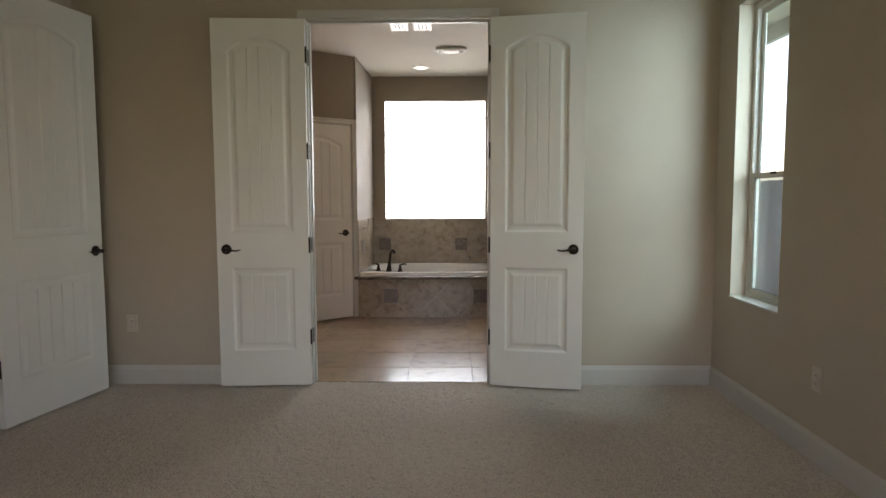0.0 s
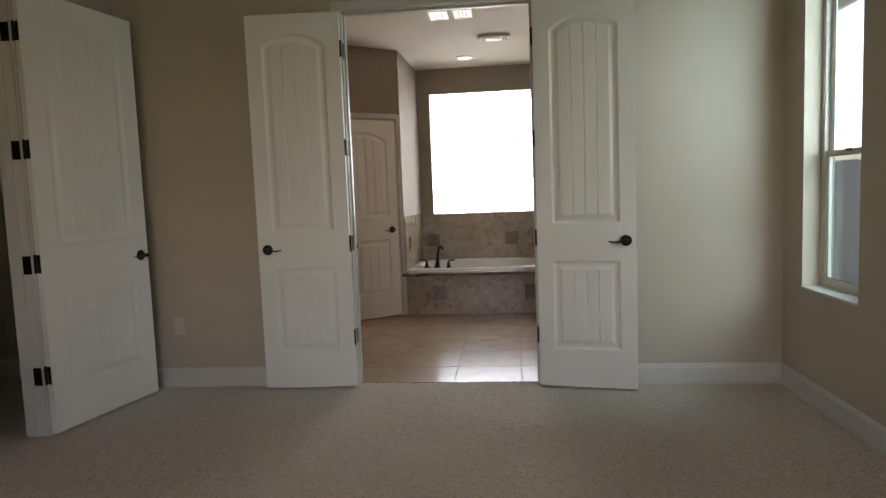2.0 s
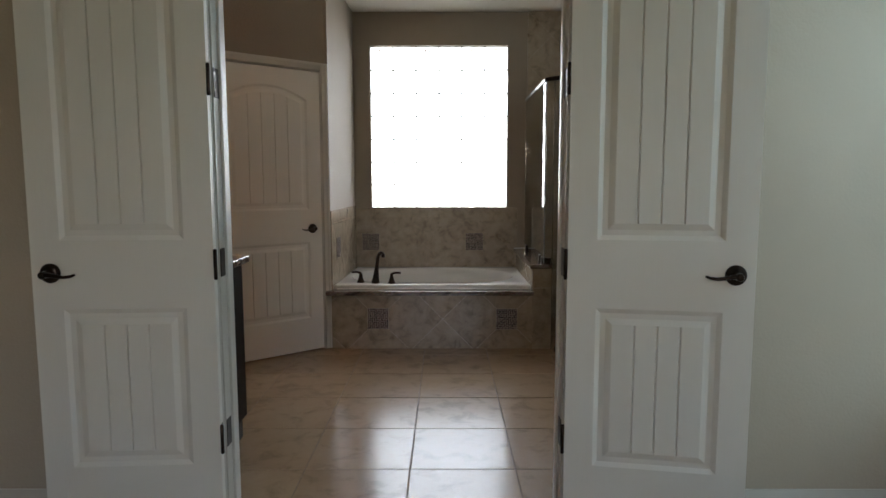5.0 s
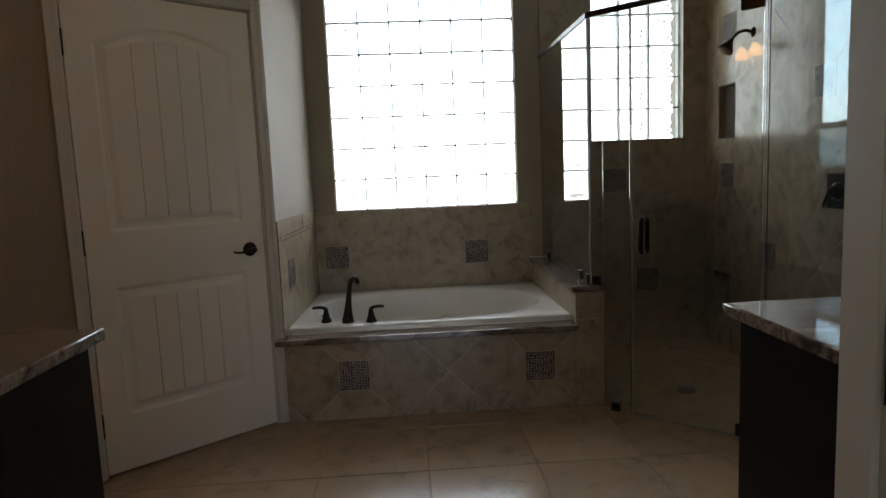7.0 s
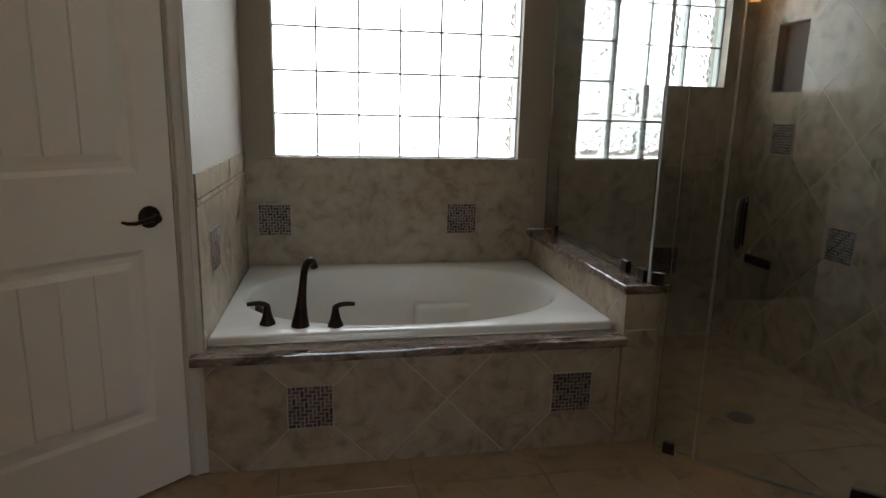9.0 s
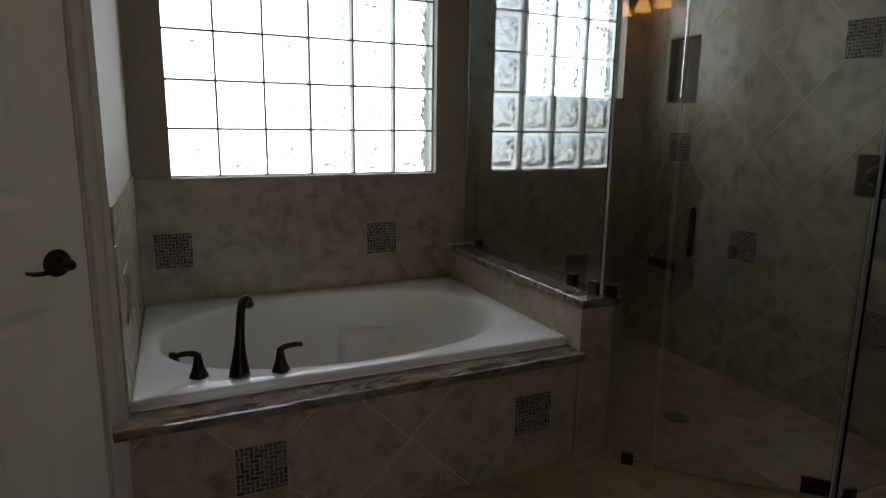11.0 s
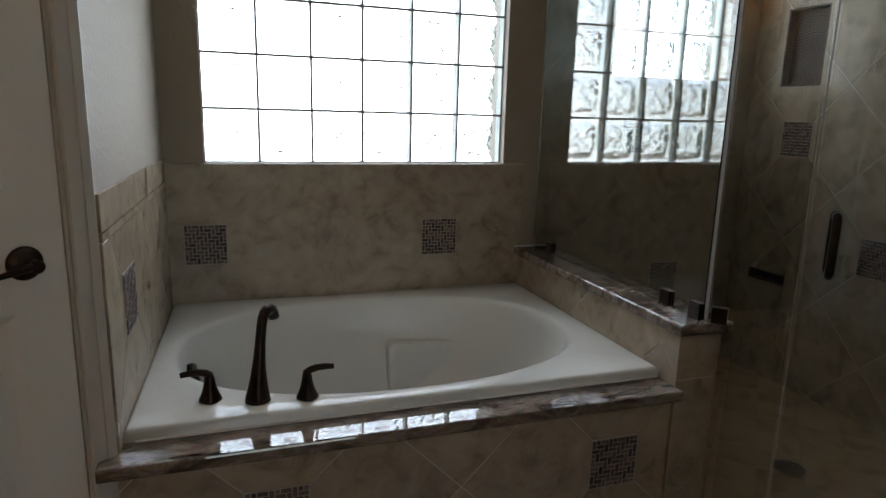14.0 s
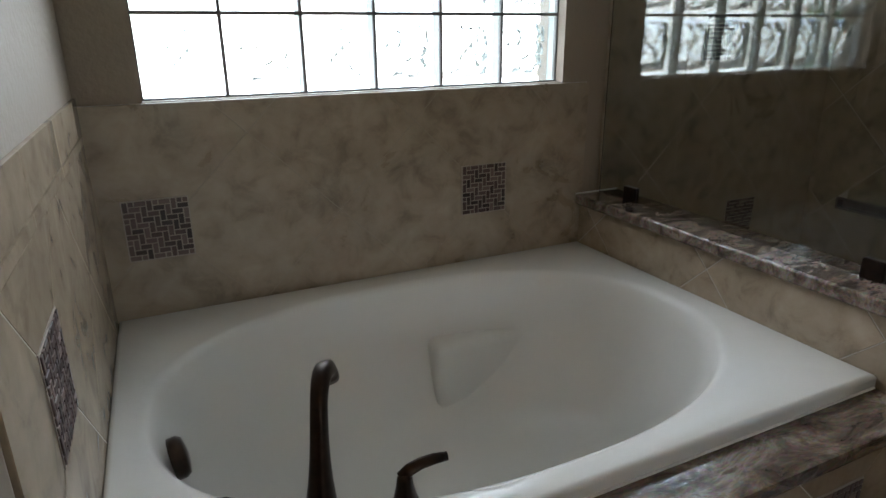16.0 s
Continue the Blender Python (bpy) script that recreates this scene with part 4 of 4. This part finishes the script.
RWX = 1.570      # face of the shower's side wall bed
sw = wall_bm(1.76, -0.02, 2.735, 0.044, [(7.66 - 7.49, 7.66 - 7.275, 1.38, 1.72), (7.66 - 7.535, 7.66 - 7.32, 0.465, 0.515)])
sw.transform(pose(RWX, 7.66, 0, 0, 0, -90))
tagged(link("shower_wall", sw, BATH_WALL), "tile bed of the shower's side wall", "wall", kind="structure")


# brown tile with the shade inside the niches put into its colour
SHADED_NICHE = stone("shaded_niche_tile", (0.040, 0.025, 0.018), (0.062, 0.040, 0.029), (0.085, 0.058, 0.043), (0.036, 0.024, 0.018), 0.6)


def niche(y, z0, z1, label):
    """Five tiles, coloured dark for the recess's shade, lining it in the shower's side wall."""
    th = thing("niche_lining", pose(RWX, y, (z0 + z1) / 2), label, "shower niche", kind="structure")
    h = (z1 - z0) / 2 - 0.001
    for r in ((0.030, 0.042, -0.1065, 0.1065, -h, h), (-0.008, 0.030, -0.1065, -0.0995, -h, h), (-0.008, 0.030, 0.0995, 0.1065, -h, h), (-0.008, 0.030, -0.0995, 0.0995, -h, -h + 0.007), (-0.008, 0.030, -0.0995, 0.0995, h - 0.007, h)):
        part("tile", boxes(r, bevel=0.001), SHADED_NICHE, th)


niche(7.3825, 1.38, 1.72, "brown tiled niche in the shower wall, tiles darkened for its shade")
niche(7.4275, 0.465, 0.515, "low brown foot niche in the shower wall, tiles darkened for its shade")


def shower_fittings():
    th = thing("shower_spray_fixture", pose(1.562, 7.085, 1.975), "oil-rubbed bronze shower head on short bent arm", "shower head")
    bm = bmesh.new()
    lathe(bm, [(0.03, 0), (0.03, 0.004), (0.018, 0.012), (0.010, 0.016)], Matrix.Rotation(radians(-90), 4, 'Y'), 20)
    part("flange", bm, BRONZE, th, "", True)
    bm = bmesh.new()
    tube(bm, [(0, 0, 0), (-0.05, 0, 0.010), (-0.085, 0, 0.002), (-0.115, 0, -0.022), (-0.13, 0, -0.040)], 0.0095, 12)
    part("arm", bm, BRONZE, th, "", True)
    m = Matrix.Translation((-0.13, 0, -0.038)) @ Matrix.Rotation(radians(212), 4, 'Y')
    part("head", lathe(bmesh.new(), [(0.012, 0), (0.017, 0.012), (0.020, 0.022), (0.040, 0.055), (0.046, 0.068), (0.044, 0.078), (0.038, 0.080)], m, 24), BRONZE, th, "", True)
    th = thing("shower_valve", pose(1.562, 6.31, 1.072), "square oil-rubbed bronze shower valve plate with lever", "shower valve")
    part("plate", boxes((-0.010, 0, -0.085, 0.085, -0.085, 0.085), bevel=0.008, seg=3), BRONZE, th, "", False)
    m = Matrix.Rotation(radians(-90), 4, 'Y')
    part("hub", lathe(bmesh.new(), [(0.045, 0.009), (0.042, 0.020), (0.030, 0.030), (0.022, 0.055), (0.016, 0.060)], m, 24), BRONZE, th, "", True)
    bm = bmesh.new()
    tube(bm, [(-0.05, 0, 0), (-0.054, 0.02, -0.03), (-0.056, 0.035, -0.06), (-0.054, 0.04, -0.075)], [0.010, 0.009, 0.0075, 0.006], 10)
    part("lever", bm, BRONZE, th, "", True)
    th = thing("shower_drain", pose(0.98, 6.665, 0.004), "round dark metal shower drain grate", "drain")
    part("ring", lathe(bmesh.new(), [(0.056, 0), (0.056, 0.003), (0.050, 0.005)], seg=28), CHROME_DULL, th, "", True)
    for i in range(-3, 4):
        w = math.sqrt(0.046 ** 2 - (i * 0.013) ** 2)
        # solid dark bars give the grate's slots their shade
        part("slot", boxes((-w, w, i * 0.013 - 0.003, i * 0.013 + 0.003, 0.0045, 0.0062)), SHADOW_GAP, th)


shower_fittings()


# ---- vanities ----
def vanity(x0, x1, end, group, front=4.925):
    """A vanity along the doorway wall; end: the x of its open end."""
    cab = thing("vanity_cabinet", pose(0, 0, 0), "dark espresso wooden vanity cabinet under granite", "vanity", group)
    e0, e1 = x0 + (0.025 if end == x0 else 0), x1 - (0.025 if end == x1 else 0)
    part("body", boxes((e0, e1, 4.252, front - 0.045, 0.09, 0.848)), CABINET, cab)
    part("toe_kick", boxes((e0 + 0.004, e1 - 0.004, 4.252, front - 0.105, 0.0, 0.09)), SHADOW_GAP, cab)
    n = 3
    w = (e1 - e0) / n
    for i in range(n):
        a, b = e0 + i * w + 0.008, e0 + (i + 1) * w - 0.008
        d = part("cabinet_door", boxes((a, b, front - 0.045, front - 0.026, 0.12, 0.66), bevel=0.004), CABINET, cab)
        part("inset_panel", boxes((a + 0.055, b - 0.055, front - 0.026, front - 0.020, 0.175, 0.605), bevel=0.003), CABINET, d)
        part("knob", lathe(bmesh.new(), [(0.006, 0), (0.006, 0.012), (0.014, 0.018), (0.012, 0.026)], Matrix.Translation((b - 0.03, front - 0.026, 0.60)) @ Matrix.Rotation(radians(-90), 4, 'X'), 14), BRONZE, d, "", True)
        part("drawer_front", boxes((a, b, front - 0.045, front - 0.026, 0.68, 0.83), bevel=0.004), CABINET, cab)
    top = thing("granite_countertop", pose(0, 0, 0), "polished brown granite vanity top with small backsplash", "countertop", group + " tops")
    part("slab", boxes((x0, x1, 4.252, front, 0.850, 0.882), bevel=0.007, seg=3), GRANITE, top)
    part("backsplash", boxes((x0, x1, 4.252, 4.272, 0.884, 0.985), bevel=0.003), GRANITE, top)


vanity(0.285, 1.610, 0.285, "vanities")
vanity(-2.635, -1.268, -1.268, "vanities", 5.02)


def vanity_light(cx):
    th = thing("vanity_light", pose(cx, 4.25, 2.28), "bronze wall light bar with lit amber bell shades", "wall light")
    part("back_plate", boxes((-0.34, 0.34, 0, 0.022, -0.035, 0.035), bevel=0.006, seg=2), BRONZE, th)
    for i in (-1, 0, 1):
        x = i * 0.225
        bm = bmesh.new()
        tube(bm, [(x, 0.02, 0), (x, 0.07, 0.015), (x, 0.105, 0.010), (x, 0.11, -0.015)], 0.008, 10)
        part("arm", bm, BRONZE, th, "", True)
        bm = bmesh.new()
        lathe(bm, [(0.022, -0.02), (0.030, -0.035), (0.046, -0.065), (0.058, -0.105), (0.072, -0.125), (0.070, -0.123), (0.055, -0.103), (0.042, -0.065), (0.026, -0.036)], Matrix.Translation((x, 0.11, 0)), 24)
        part("shade", bm, AMBER, th, "lit amber glass bell shade", True)


vanity_light(-1.96)


# ---- ceiling fittings ----
def downlight(x, y):
    th = thing("downlight", pose(x, y, 2.735), "round white recessed ceiling downlight, lit", "ceiling light")
    part("trim_ring", lathe(bmesh.new(), [(0.098, 0.0), (0.098, -0.004), (0.090, -0.010), (0.074, -0.008), (0.070, -0.002)], seg=32), WHITE_METAL, th, "", True)
    part("lens", lathe(bmesh.new(), [(0.069, -0.0045), (0.060, -0.010), (0.030, -0.014)], seg=28), LENS_LIT, th, "lit lens", True)


downlight(-0.495, 7.13)


def rounded_slab(levels, seg=8):
    """Stacked rounded rectangles (half width, half depth, corner, z), closed at the last."""
    bm = bmesh.new()
    loops = []
    for hx, hy, r, z in levels:
        loop = []
        for k, (sx, sy) in enumerate(((1, 1), (-1, 1), (-1, -1), (1, -1))):
            for i in range(seg + 1):
                a = math.pi / 2 * (k + i / seg)
                loop.append(bm.verts.new((sx * (hx - r) + r * math.cos(a), sy * (hy - r) + r * math.sin(a), z)))
        loops.append(loop)
    for p, q in zip(loops, loops[1:]):
        for i in range(len(p)):
            bm.faces.new((p[i], p[(i + 1) % len(p)], q[(i + 1) % len(p)], q[i]))
    bm.faces.new(loops[-1])
    return bm


def fan_light(x, y):
    th = thing("fan_light", pose(x, y, 2.738), "white oblong bathroom fan, its unlit lens given a faint glow", "exhaust fan")
    part("cover", rounded_slab([(0.152, 0.105, 0.07, 0.0), (0.155, 0.108, 0.072, -0.012), (0.150, 0.103, 0.068, -0.024), (0.135, 0.088, 0.055, -0.030)]), FAN_PLASTIC, th, "", True)
    part("lens", rounded_slab([(0.075, 0.062, 0.045, -0.0295), (0.072, 0.059, 0.043, -0.036), (0.060, 0.048, 0.035, -0.040)]), LENS_UNLIT, th, "unlit lens with a faint glow added", True)
    for s in (-1, 1):
        for k in range(3):
            u = s * (0.090 + k * 0.013)
            # dark bars laid on the cover for the shade in the slots
            part("grille_slot", boxes((u - 0.003, u + 0.003, -0.050, 0.050, -0.0312, -0.0296)), SHADOW_GAP, th)


fan_light(-0.150, 6.25)


def air_vent(x, y):
    th = thing("ceiling_vent", pose(x, y, 2.735), "white square slatted air vent in the ceiling", "air vent", "ceiling vents")
    # flat dark sheet behind the slats in place of the duct's shade
    part("duct_opening", boxes((-0.062, 0.062, -0.102, 0.102, -0.0030, 0)), SHADOW_GAP, th, "dark sheet for the shade in the duct")
    for r in ((-0.075, 0.075, -0.12, -0.10, -0.012, 0), (-0.075, 0.075, 0.10, 0.12, -0.012, 0), (-0.075, -0.06, -0.10, 0.10, -0.012, 0), (0.06, 0.075, -0.10, 0.10, -0.012, 0)):
        part("frame", boxes(r, bevel=0.002), VENT_METAL, th)
    for i in range(4):
        u = -0.0465 + i * 0.031
        part("slat", boxes((u - 0.0115, u + 0.0115, -0.10, 0.10, -0.0105, -0.0080), bevel=0.001), VENT_METAL, th)


air_vent(-0.59, 5.40)
air_vent(-0.39, 5.40)


# ---- small wall fittings ----
def outlet(m, label):
    th = thing("wall_outlet", m, label, "outlet", "wall outlets")
    part("plate", boxes((-0.036, 0.036, -0.006, 0, -0.058, 0.058), bevel=0.003, seg=2), PLATE, th)
    for z in (-0.02, 0.02):
        s = part("socket", boxes((-0.016, 0.016, -0.0085, -0.006, z - 0.013, z + 0.013), bevel=0.002), PLATE, th)
        for x in (-0.006, 0.006):
            # raised dark slivers for the shade in the socket slots
            part("slot", boxes((x - 0.001, x + 0.001, -0.0095, -0.0085, z - 0.004, z + 0.004)), SHADOW_GAP, s)


outlet(pose(-2.328, 4.12, 0.423), "white double outlet plate low on the bedroom wall")
outlet(pose(1.615, 2.885, 0.40, 0, 0, -90), "white double outlet plate below the bedroom window")


# ---- tile work ----
def clip_poly(poly, a, b, c):
    """Keeps what lies where a*u + b*v <= c."""
    out = []
    for i, p in enumerate(poly):
        q = poly[(i + 1) % len(poly)]
        fp, fq = a * p[0] + b * p[1] - c, a * q[0] + b * q[1] - c
        if fp <= 0:
            out.append(p)
        if (fp < 0 < fq) or (fq < 0 < fp):
            t = fp / (fp - fq)
            out.append((p[0] + t * (q[0] - p[0]), p[1] + t * (q[1] - p[1])))
    return out


def inside_rect(poly, r):
    for a, b, c in ((-1, 0, -r[0]), (1, 0, r[1]), (0, -1, -r[2]), (0, 1, r[3])):
        poly = clip_poly(poly, a, b, c) if len(poly) > 2 else []
    return poly


def outside_rect(polys, r):
    out = []
    for p in polys:
        for quarter in ([(1, 0, r[0])], [(-1, 0, -r[1])], [(-1, 0, -r[0]), (1, 0, r[1]), (0, 1, r[2])], [(-1, 0, -r[0]), (1, 0, r[1]), (0, -1, -r[3])]):
            q = p
            for cut in quarter:
                q = clip_poly(q, *cut) if len(q) > 2 else []
            out.append(q)
    return [q for q in out if len(q) > 2]


def area(p):
    return abs(sum(p[i][0] * p[(i + 1) % len(p)][1] - p[(i + 1) % len(p)][0] * p[i][1] for i in range(len(p)))) / 2


def tile_mesh(poly, depth):
    """One tile: a slab with a softened edge, seen face at local -y."""
    cx, cy = sum(p[0] for p in poly) / len(poly), sum(p[1] for p in poly) / len(poly)
    bm = bmesh.new()
    soft = 0.0016
    far = max(math.hypot(p[0] - cx, p[1] - cy) for p in poly)
    k = 1 - soft / far
    back = [bm.verts.new((u, 0, v)) for u, v in poly]
    mid = [bm.verts.new((u, -depth + soft, v)) for u, v in poly]
    top = [bm.verts.new((cx + (u - cx) * k, -depth, cy + (v - cy) * k)) for u, v in poly]
    for a, b in ((back, mid), (mid, top)):
        for i in range(len(poly)):
            j = (i + 1) % len(poly)
            bm.faces.new((a[i], a[j], b[j], b[i]))
    bm.faces.new(top)
    bmesh.ops.recalc_face_normals(bm, faces=bm.faces)
    me = bpy.data.meshes.new("tile")
    bm.to_mesh(me)
    bm.free()
    return me


def tile_field(parent, m, rect, square, vertex, turned, material, holes=(), joint=0.0024, depth=0.010, grout=GROUT, recess=0.0011):
    """Tiles of a square pitch laid over rect (u0, u1, v0, v1) in the plane m, with a corner at vertex, on the diagonal where turned."""
    inv = parent.matrix_world.inverted()
    half = square / math.sqrt(2) if turned else square / 2
    reach = int(6 / square)
    inset = 0.0012
    bed = wall_bm(rect[1] - rect[0] - 2 * inset, rect[2] + inset, rect[3] - inset, depth - recess, [(h[0] - rect[0] - 2 * inset, h[1] - rect[0], h[2] - inset, h[3] + inset) for h in holes])
    bed = part("grout_bed", bed, grout, parent)
    bed.matrix_basis = inv @ m @ pose(rect[0] + inset, -depth + recess, 0)
    for i in range(-reach, reach):
        for j in range(-reach, reach):
            if turned:
                cx, cy = vertex[0] + (i + j + 1) * half, vertex[1] + (i - j) * half
                h = half - joint / math.sqrt(2)
                poly = [(cx - h, cy), (cx, cy - h), (cx + h, cy), (cx, cy + h)]
            else:
                cx, cy = vertex[0] + (i + 0.5) * square, vertex[1] + (j + 0.5) * square
                h = half - joint / 2
                poly = [(cx - h, cy - h), (cx + h, cy - h), (cx + h, cy + h), (cx - h, cy + h)]
            if cx + half < rect[0] or cx - half > rect[1] or cy + half < rect[2] or cy - half > rect[3]:
                continue
            polys = [inside_rect(poly, rect)]
            for r in holes:
                polys = outside_rect([p for p in polys if len(p) > 2], r)
            for p in polys:
                if len(p) > 2 and area(p) > 0.0009:
                    me = tile_mesh(p, depth)
                    me.materials.append(material)
                    ob = new("tile", me)
                    ob.parent = parent
                    ob.matrix_basis = inv @ m


def chip_mesh(w, h):
    bm = bmesh.new()
    box(bm, -w / 2, w / 2, -0.003, 0, -h / 2, h / 2, 0.0008)
    bmesh.ops.recalc_face_normals(bm, faces=bm.faces)
    me = bpy.data.meshes.new("chip")
    bm.to_mesh(me)
    bm.free()
    me.materials.append(MOSAIC)
    return me


UNITS = 11
SIZE = 0.154
UNIT = SIZE / UNITS
GAP = 0.0031
CHIPS = {(w, h): chip_mesh(w * UNIT - GAP, h * UNIT - GAP) for w, h in ((2, 1), (1, 2), (1, 1))}


def herringbone():
    """Lower corner and size, in units, of each chip of a square herringbone field, cut at its border."""
    for i in range(-1, UNITS):
        for j in range(-1, UNITS):
            k = (i - j) % 4
            if k not in (0, 3):
                continue
            w, h = (2, 1) if k == 0 else (1, 2)
            a, b, c, d = max(i, 0), max(j, 0), min(i + w, UNITS), min(j + h, UNITS)
            if c > a and d > b:
                yield a, b, c - a, d - b


def mosaic(m, label, single=True):
    """A square of herringbone mosaic chips let into the tiles."""
    th = thing("mosaic_inset", m, label, "mosaic tile", "mosaic insets")
    part("bed", boxes((-SIZE / 2 - 0.002, SIZE / 2 + 0.002, -0.0125, 0, -SIZE / 2 - 0.002, SIZE / 2 + 0.002)), MOSAIC_BED, th)
    joined = bmesh.new()
    for i, j, w, h in herringbone():
        u, v = -SIZE / 2 + (i + w / 2) * UNIT, -SIZE / 2 + (j + h / 2) * UNIT
        if single:
            ob = new("chip", CHIPS[w, h])
            ob.parent = th
            ob.matrix_basis = pose(u, -0.0118, v)
        else:
            a, b = (w * UNIT - GAP) / 2, (h * UNIT - GAP) / 2
            box(joined, u - a, u + a, -0.0145, -0.0118, v - b, v + b)
    if single:
        joined.free()
    else:
        tagged(part("chips", joined, MOSAIC, th), kind="stuff")


def setting(name, m, label, category):
    return thing(name, m, label, category, kind="structure")


FRONT = lambda y: pose(0, y, 0)                    # faces -y; u = x
SIDE_R = lambda x: pose(x, 0, 0, 0, 0, -90)        # faces -x; u = -y
SIDE_L = lambda x: pose(x, 0, 0, 0, 0, 90)         # faces +x; u = y

# tub apron
ap = setting("apron_tiles", pose(0, 0, 0), "beige travertine-look tiles laid diagonally on the tub front", "wall tiles")
tile_field(ap, FRONT(6.566), (-1.148, 0.352, 0.0, 0.407), 0.339, (-0.80, 0.225), True, WALL_TILE)
mosaic(FRONT(6.566) @ pose(-0.803, 0, 0.229), "brown herringbone mosaic square in the tub front")
mosaic(FRONT(6.566) @ pose(0.156, 0, 0.224), "brown herringbone mosaic square in the tub front")
# wall above the tub
bk = setting("tub_back_tiles", pose(0, 0, 0), "beige travertine-look tiles on the wall behind the tub", "wall tiles")
tile_field(bk, FRONT(7.679), (-1.1130, 0.352, 0.43, 1.010), 0.334, (-0.975, 0.690), True, BACK_TILE, joint=0.0008, depth=0.018, grout=BACK_GROUT, recess=0.0007)
mosaic(FRONT(7.671) @ pose(-0.980, 0, 0.700), "brown herringbone mosaic square behind the tub")
mosaic(FRONT(7.671) @ pose(-0.036, 0, 0.700), "brown herringbone mosaic square behind the tub")
# alcove side wall, with its border strip
al = setting("alcove_tiles", pose(0, 0, 0), "beige tiles with a border strip beside the tub", "wall tiles")
tile_field(al, ALCOVE @ pose(0, -0.0005, 0), (6.582, 7.660, 0.43, 0.925), 0.334, (6.836, 0.736), True, WALL_TILE, depth=0.007, recess=0.0007)
for z0, z1, d in ((0.928, 0.946, 0.0085), (0.949, 1.030, 0.0075)):
    y = 6.582
    while y < 7.655:
        e = min(y + 0.33, 7.660)
        me = tile_mesh([(y + 0.0015, z0), (e - 0.0015, z0), (e - 0.0015, z1), (y + 0.0015, z1)], d)
        me.materials.append(WALL_TILE)
        ob = new("border_tile", me)
        ob.parent = al
        ob.matrix_basis = ALCOVE @ pose(0, -0.0005, 0)
        y = e
mosaic(ALCOVE @ pose(0, 0.0035, 0) @ pose(6.836, 0, 0.736), "brown herringbone mosaic square beside the tub")
# low wall: tub side, end, shower side
pw = setting("pony_tiles", pose(0, 0, 0), "beige tiles on the low wall by the shower", "wall tiles")
tile_field(pw, SIDE_R(0.352), (-7.660, -6.556, 0.43, 0.605), 0.334, (-7.1, 0.55), True, WALL_TILE, depth=0.008)
tile_field(pw, FRONT(6.556), (0.344, 0.490, 0.0, 0.605), 0.46, (0.2, 0.0), False, WALL_TILE, depth=0.008)
tile_field(pw, SIDE_L(0.482), (6.548, 7.660, 0.0, 0.605), 0.325, (6.9, 0.46), True, WALL_TILE, depth=0.008)
# shower walls
sb = setting("shower_back_tiles", pose(0, 0, 0), "beige diagonal tiles on the shower's window wall", "wall tiles")
tile_field(sb, FRONT(7.679), (0.430, 1.570, 0.0, 2.735), 0.325, (1.10, 1.145), True, BACK_TILE, holes=[(SX0, SX1, SZ0, SZ1)], joint=0.0012, depth=0.018, recess=0.0008)
sr = setting("shower_side_tiles", pose(0, 0, 0), "beige diagonal tiles on the shower's side wall", "wall tiles")
tile_field(sr, SIDE_R(RWX), (-7.660, -5.900, 0.0, 2.735), 0.3253, (-6.6675, 1.3775), True, WALL_TILE, holes=[(-7.49, -7.275, 1.38, 1.72), (-7.535, -7.32, 0.465, 0.515)], joint=0.0022, recess=0.0009)
for y, z in ((6.437, 1.6075), (6.8975, 0.6875), (7.3575, 1.1475), (7.3575, 2.0675), (6.2075, 0.4575)):
    mosaic(SIDE_R(RWX) @ pose(-y, 0, z), "brown herringbone mosaic square in the shower", False)
for x, z in ((0.927, 1.140), (1.150, 0.450)):
    mosaic(FRONT(7.671) @ pose(x, 0, z), "brown herringbone mosaic square in the shower", False)

# floors
ft = setting("floor_bathroom", pose(0, 0, 0), "glossy beige square ceramic floor tiles", "floor tiles")
tagged(link("floor_bed", boxes((-2.64, 1.615, 4.19, 7.66, -0.022, -0.002)), FLOOR_GROUT), "brown grout bed of the bathroom floor", "floor", kind="structure")
UPF = Matrix(((1, 0, 0, 0), (0, 0, 1, 0), (0, -1, 0, -0.006), (0, 0, 0, 1)))     # u = x, v = y, seen face up
tile_field(ft, UPF, (-2.63, 1.610, 4.180, 6.556), 0.4575, (0.003, 4.556), False, FLOOR_TILE, joint=0.0050, depth=0.006, grout=FLOOR_GROUT, recess=0.0022)
st = setting("shower_floor_tiles", pose(0, 0, 0), "small beige shower floor tiles", "floor tiles")
tile_field(st, UPF, (0.49, 1.560, 6.557, 7.660), 0.152, (0.55, 6.6), True, FLOOR_TILE, joint=0.0015, depth=0.006, grout=FLOOR_GROUT)
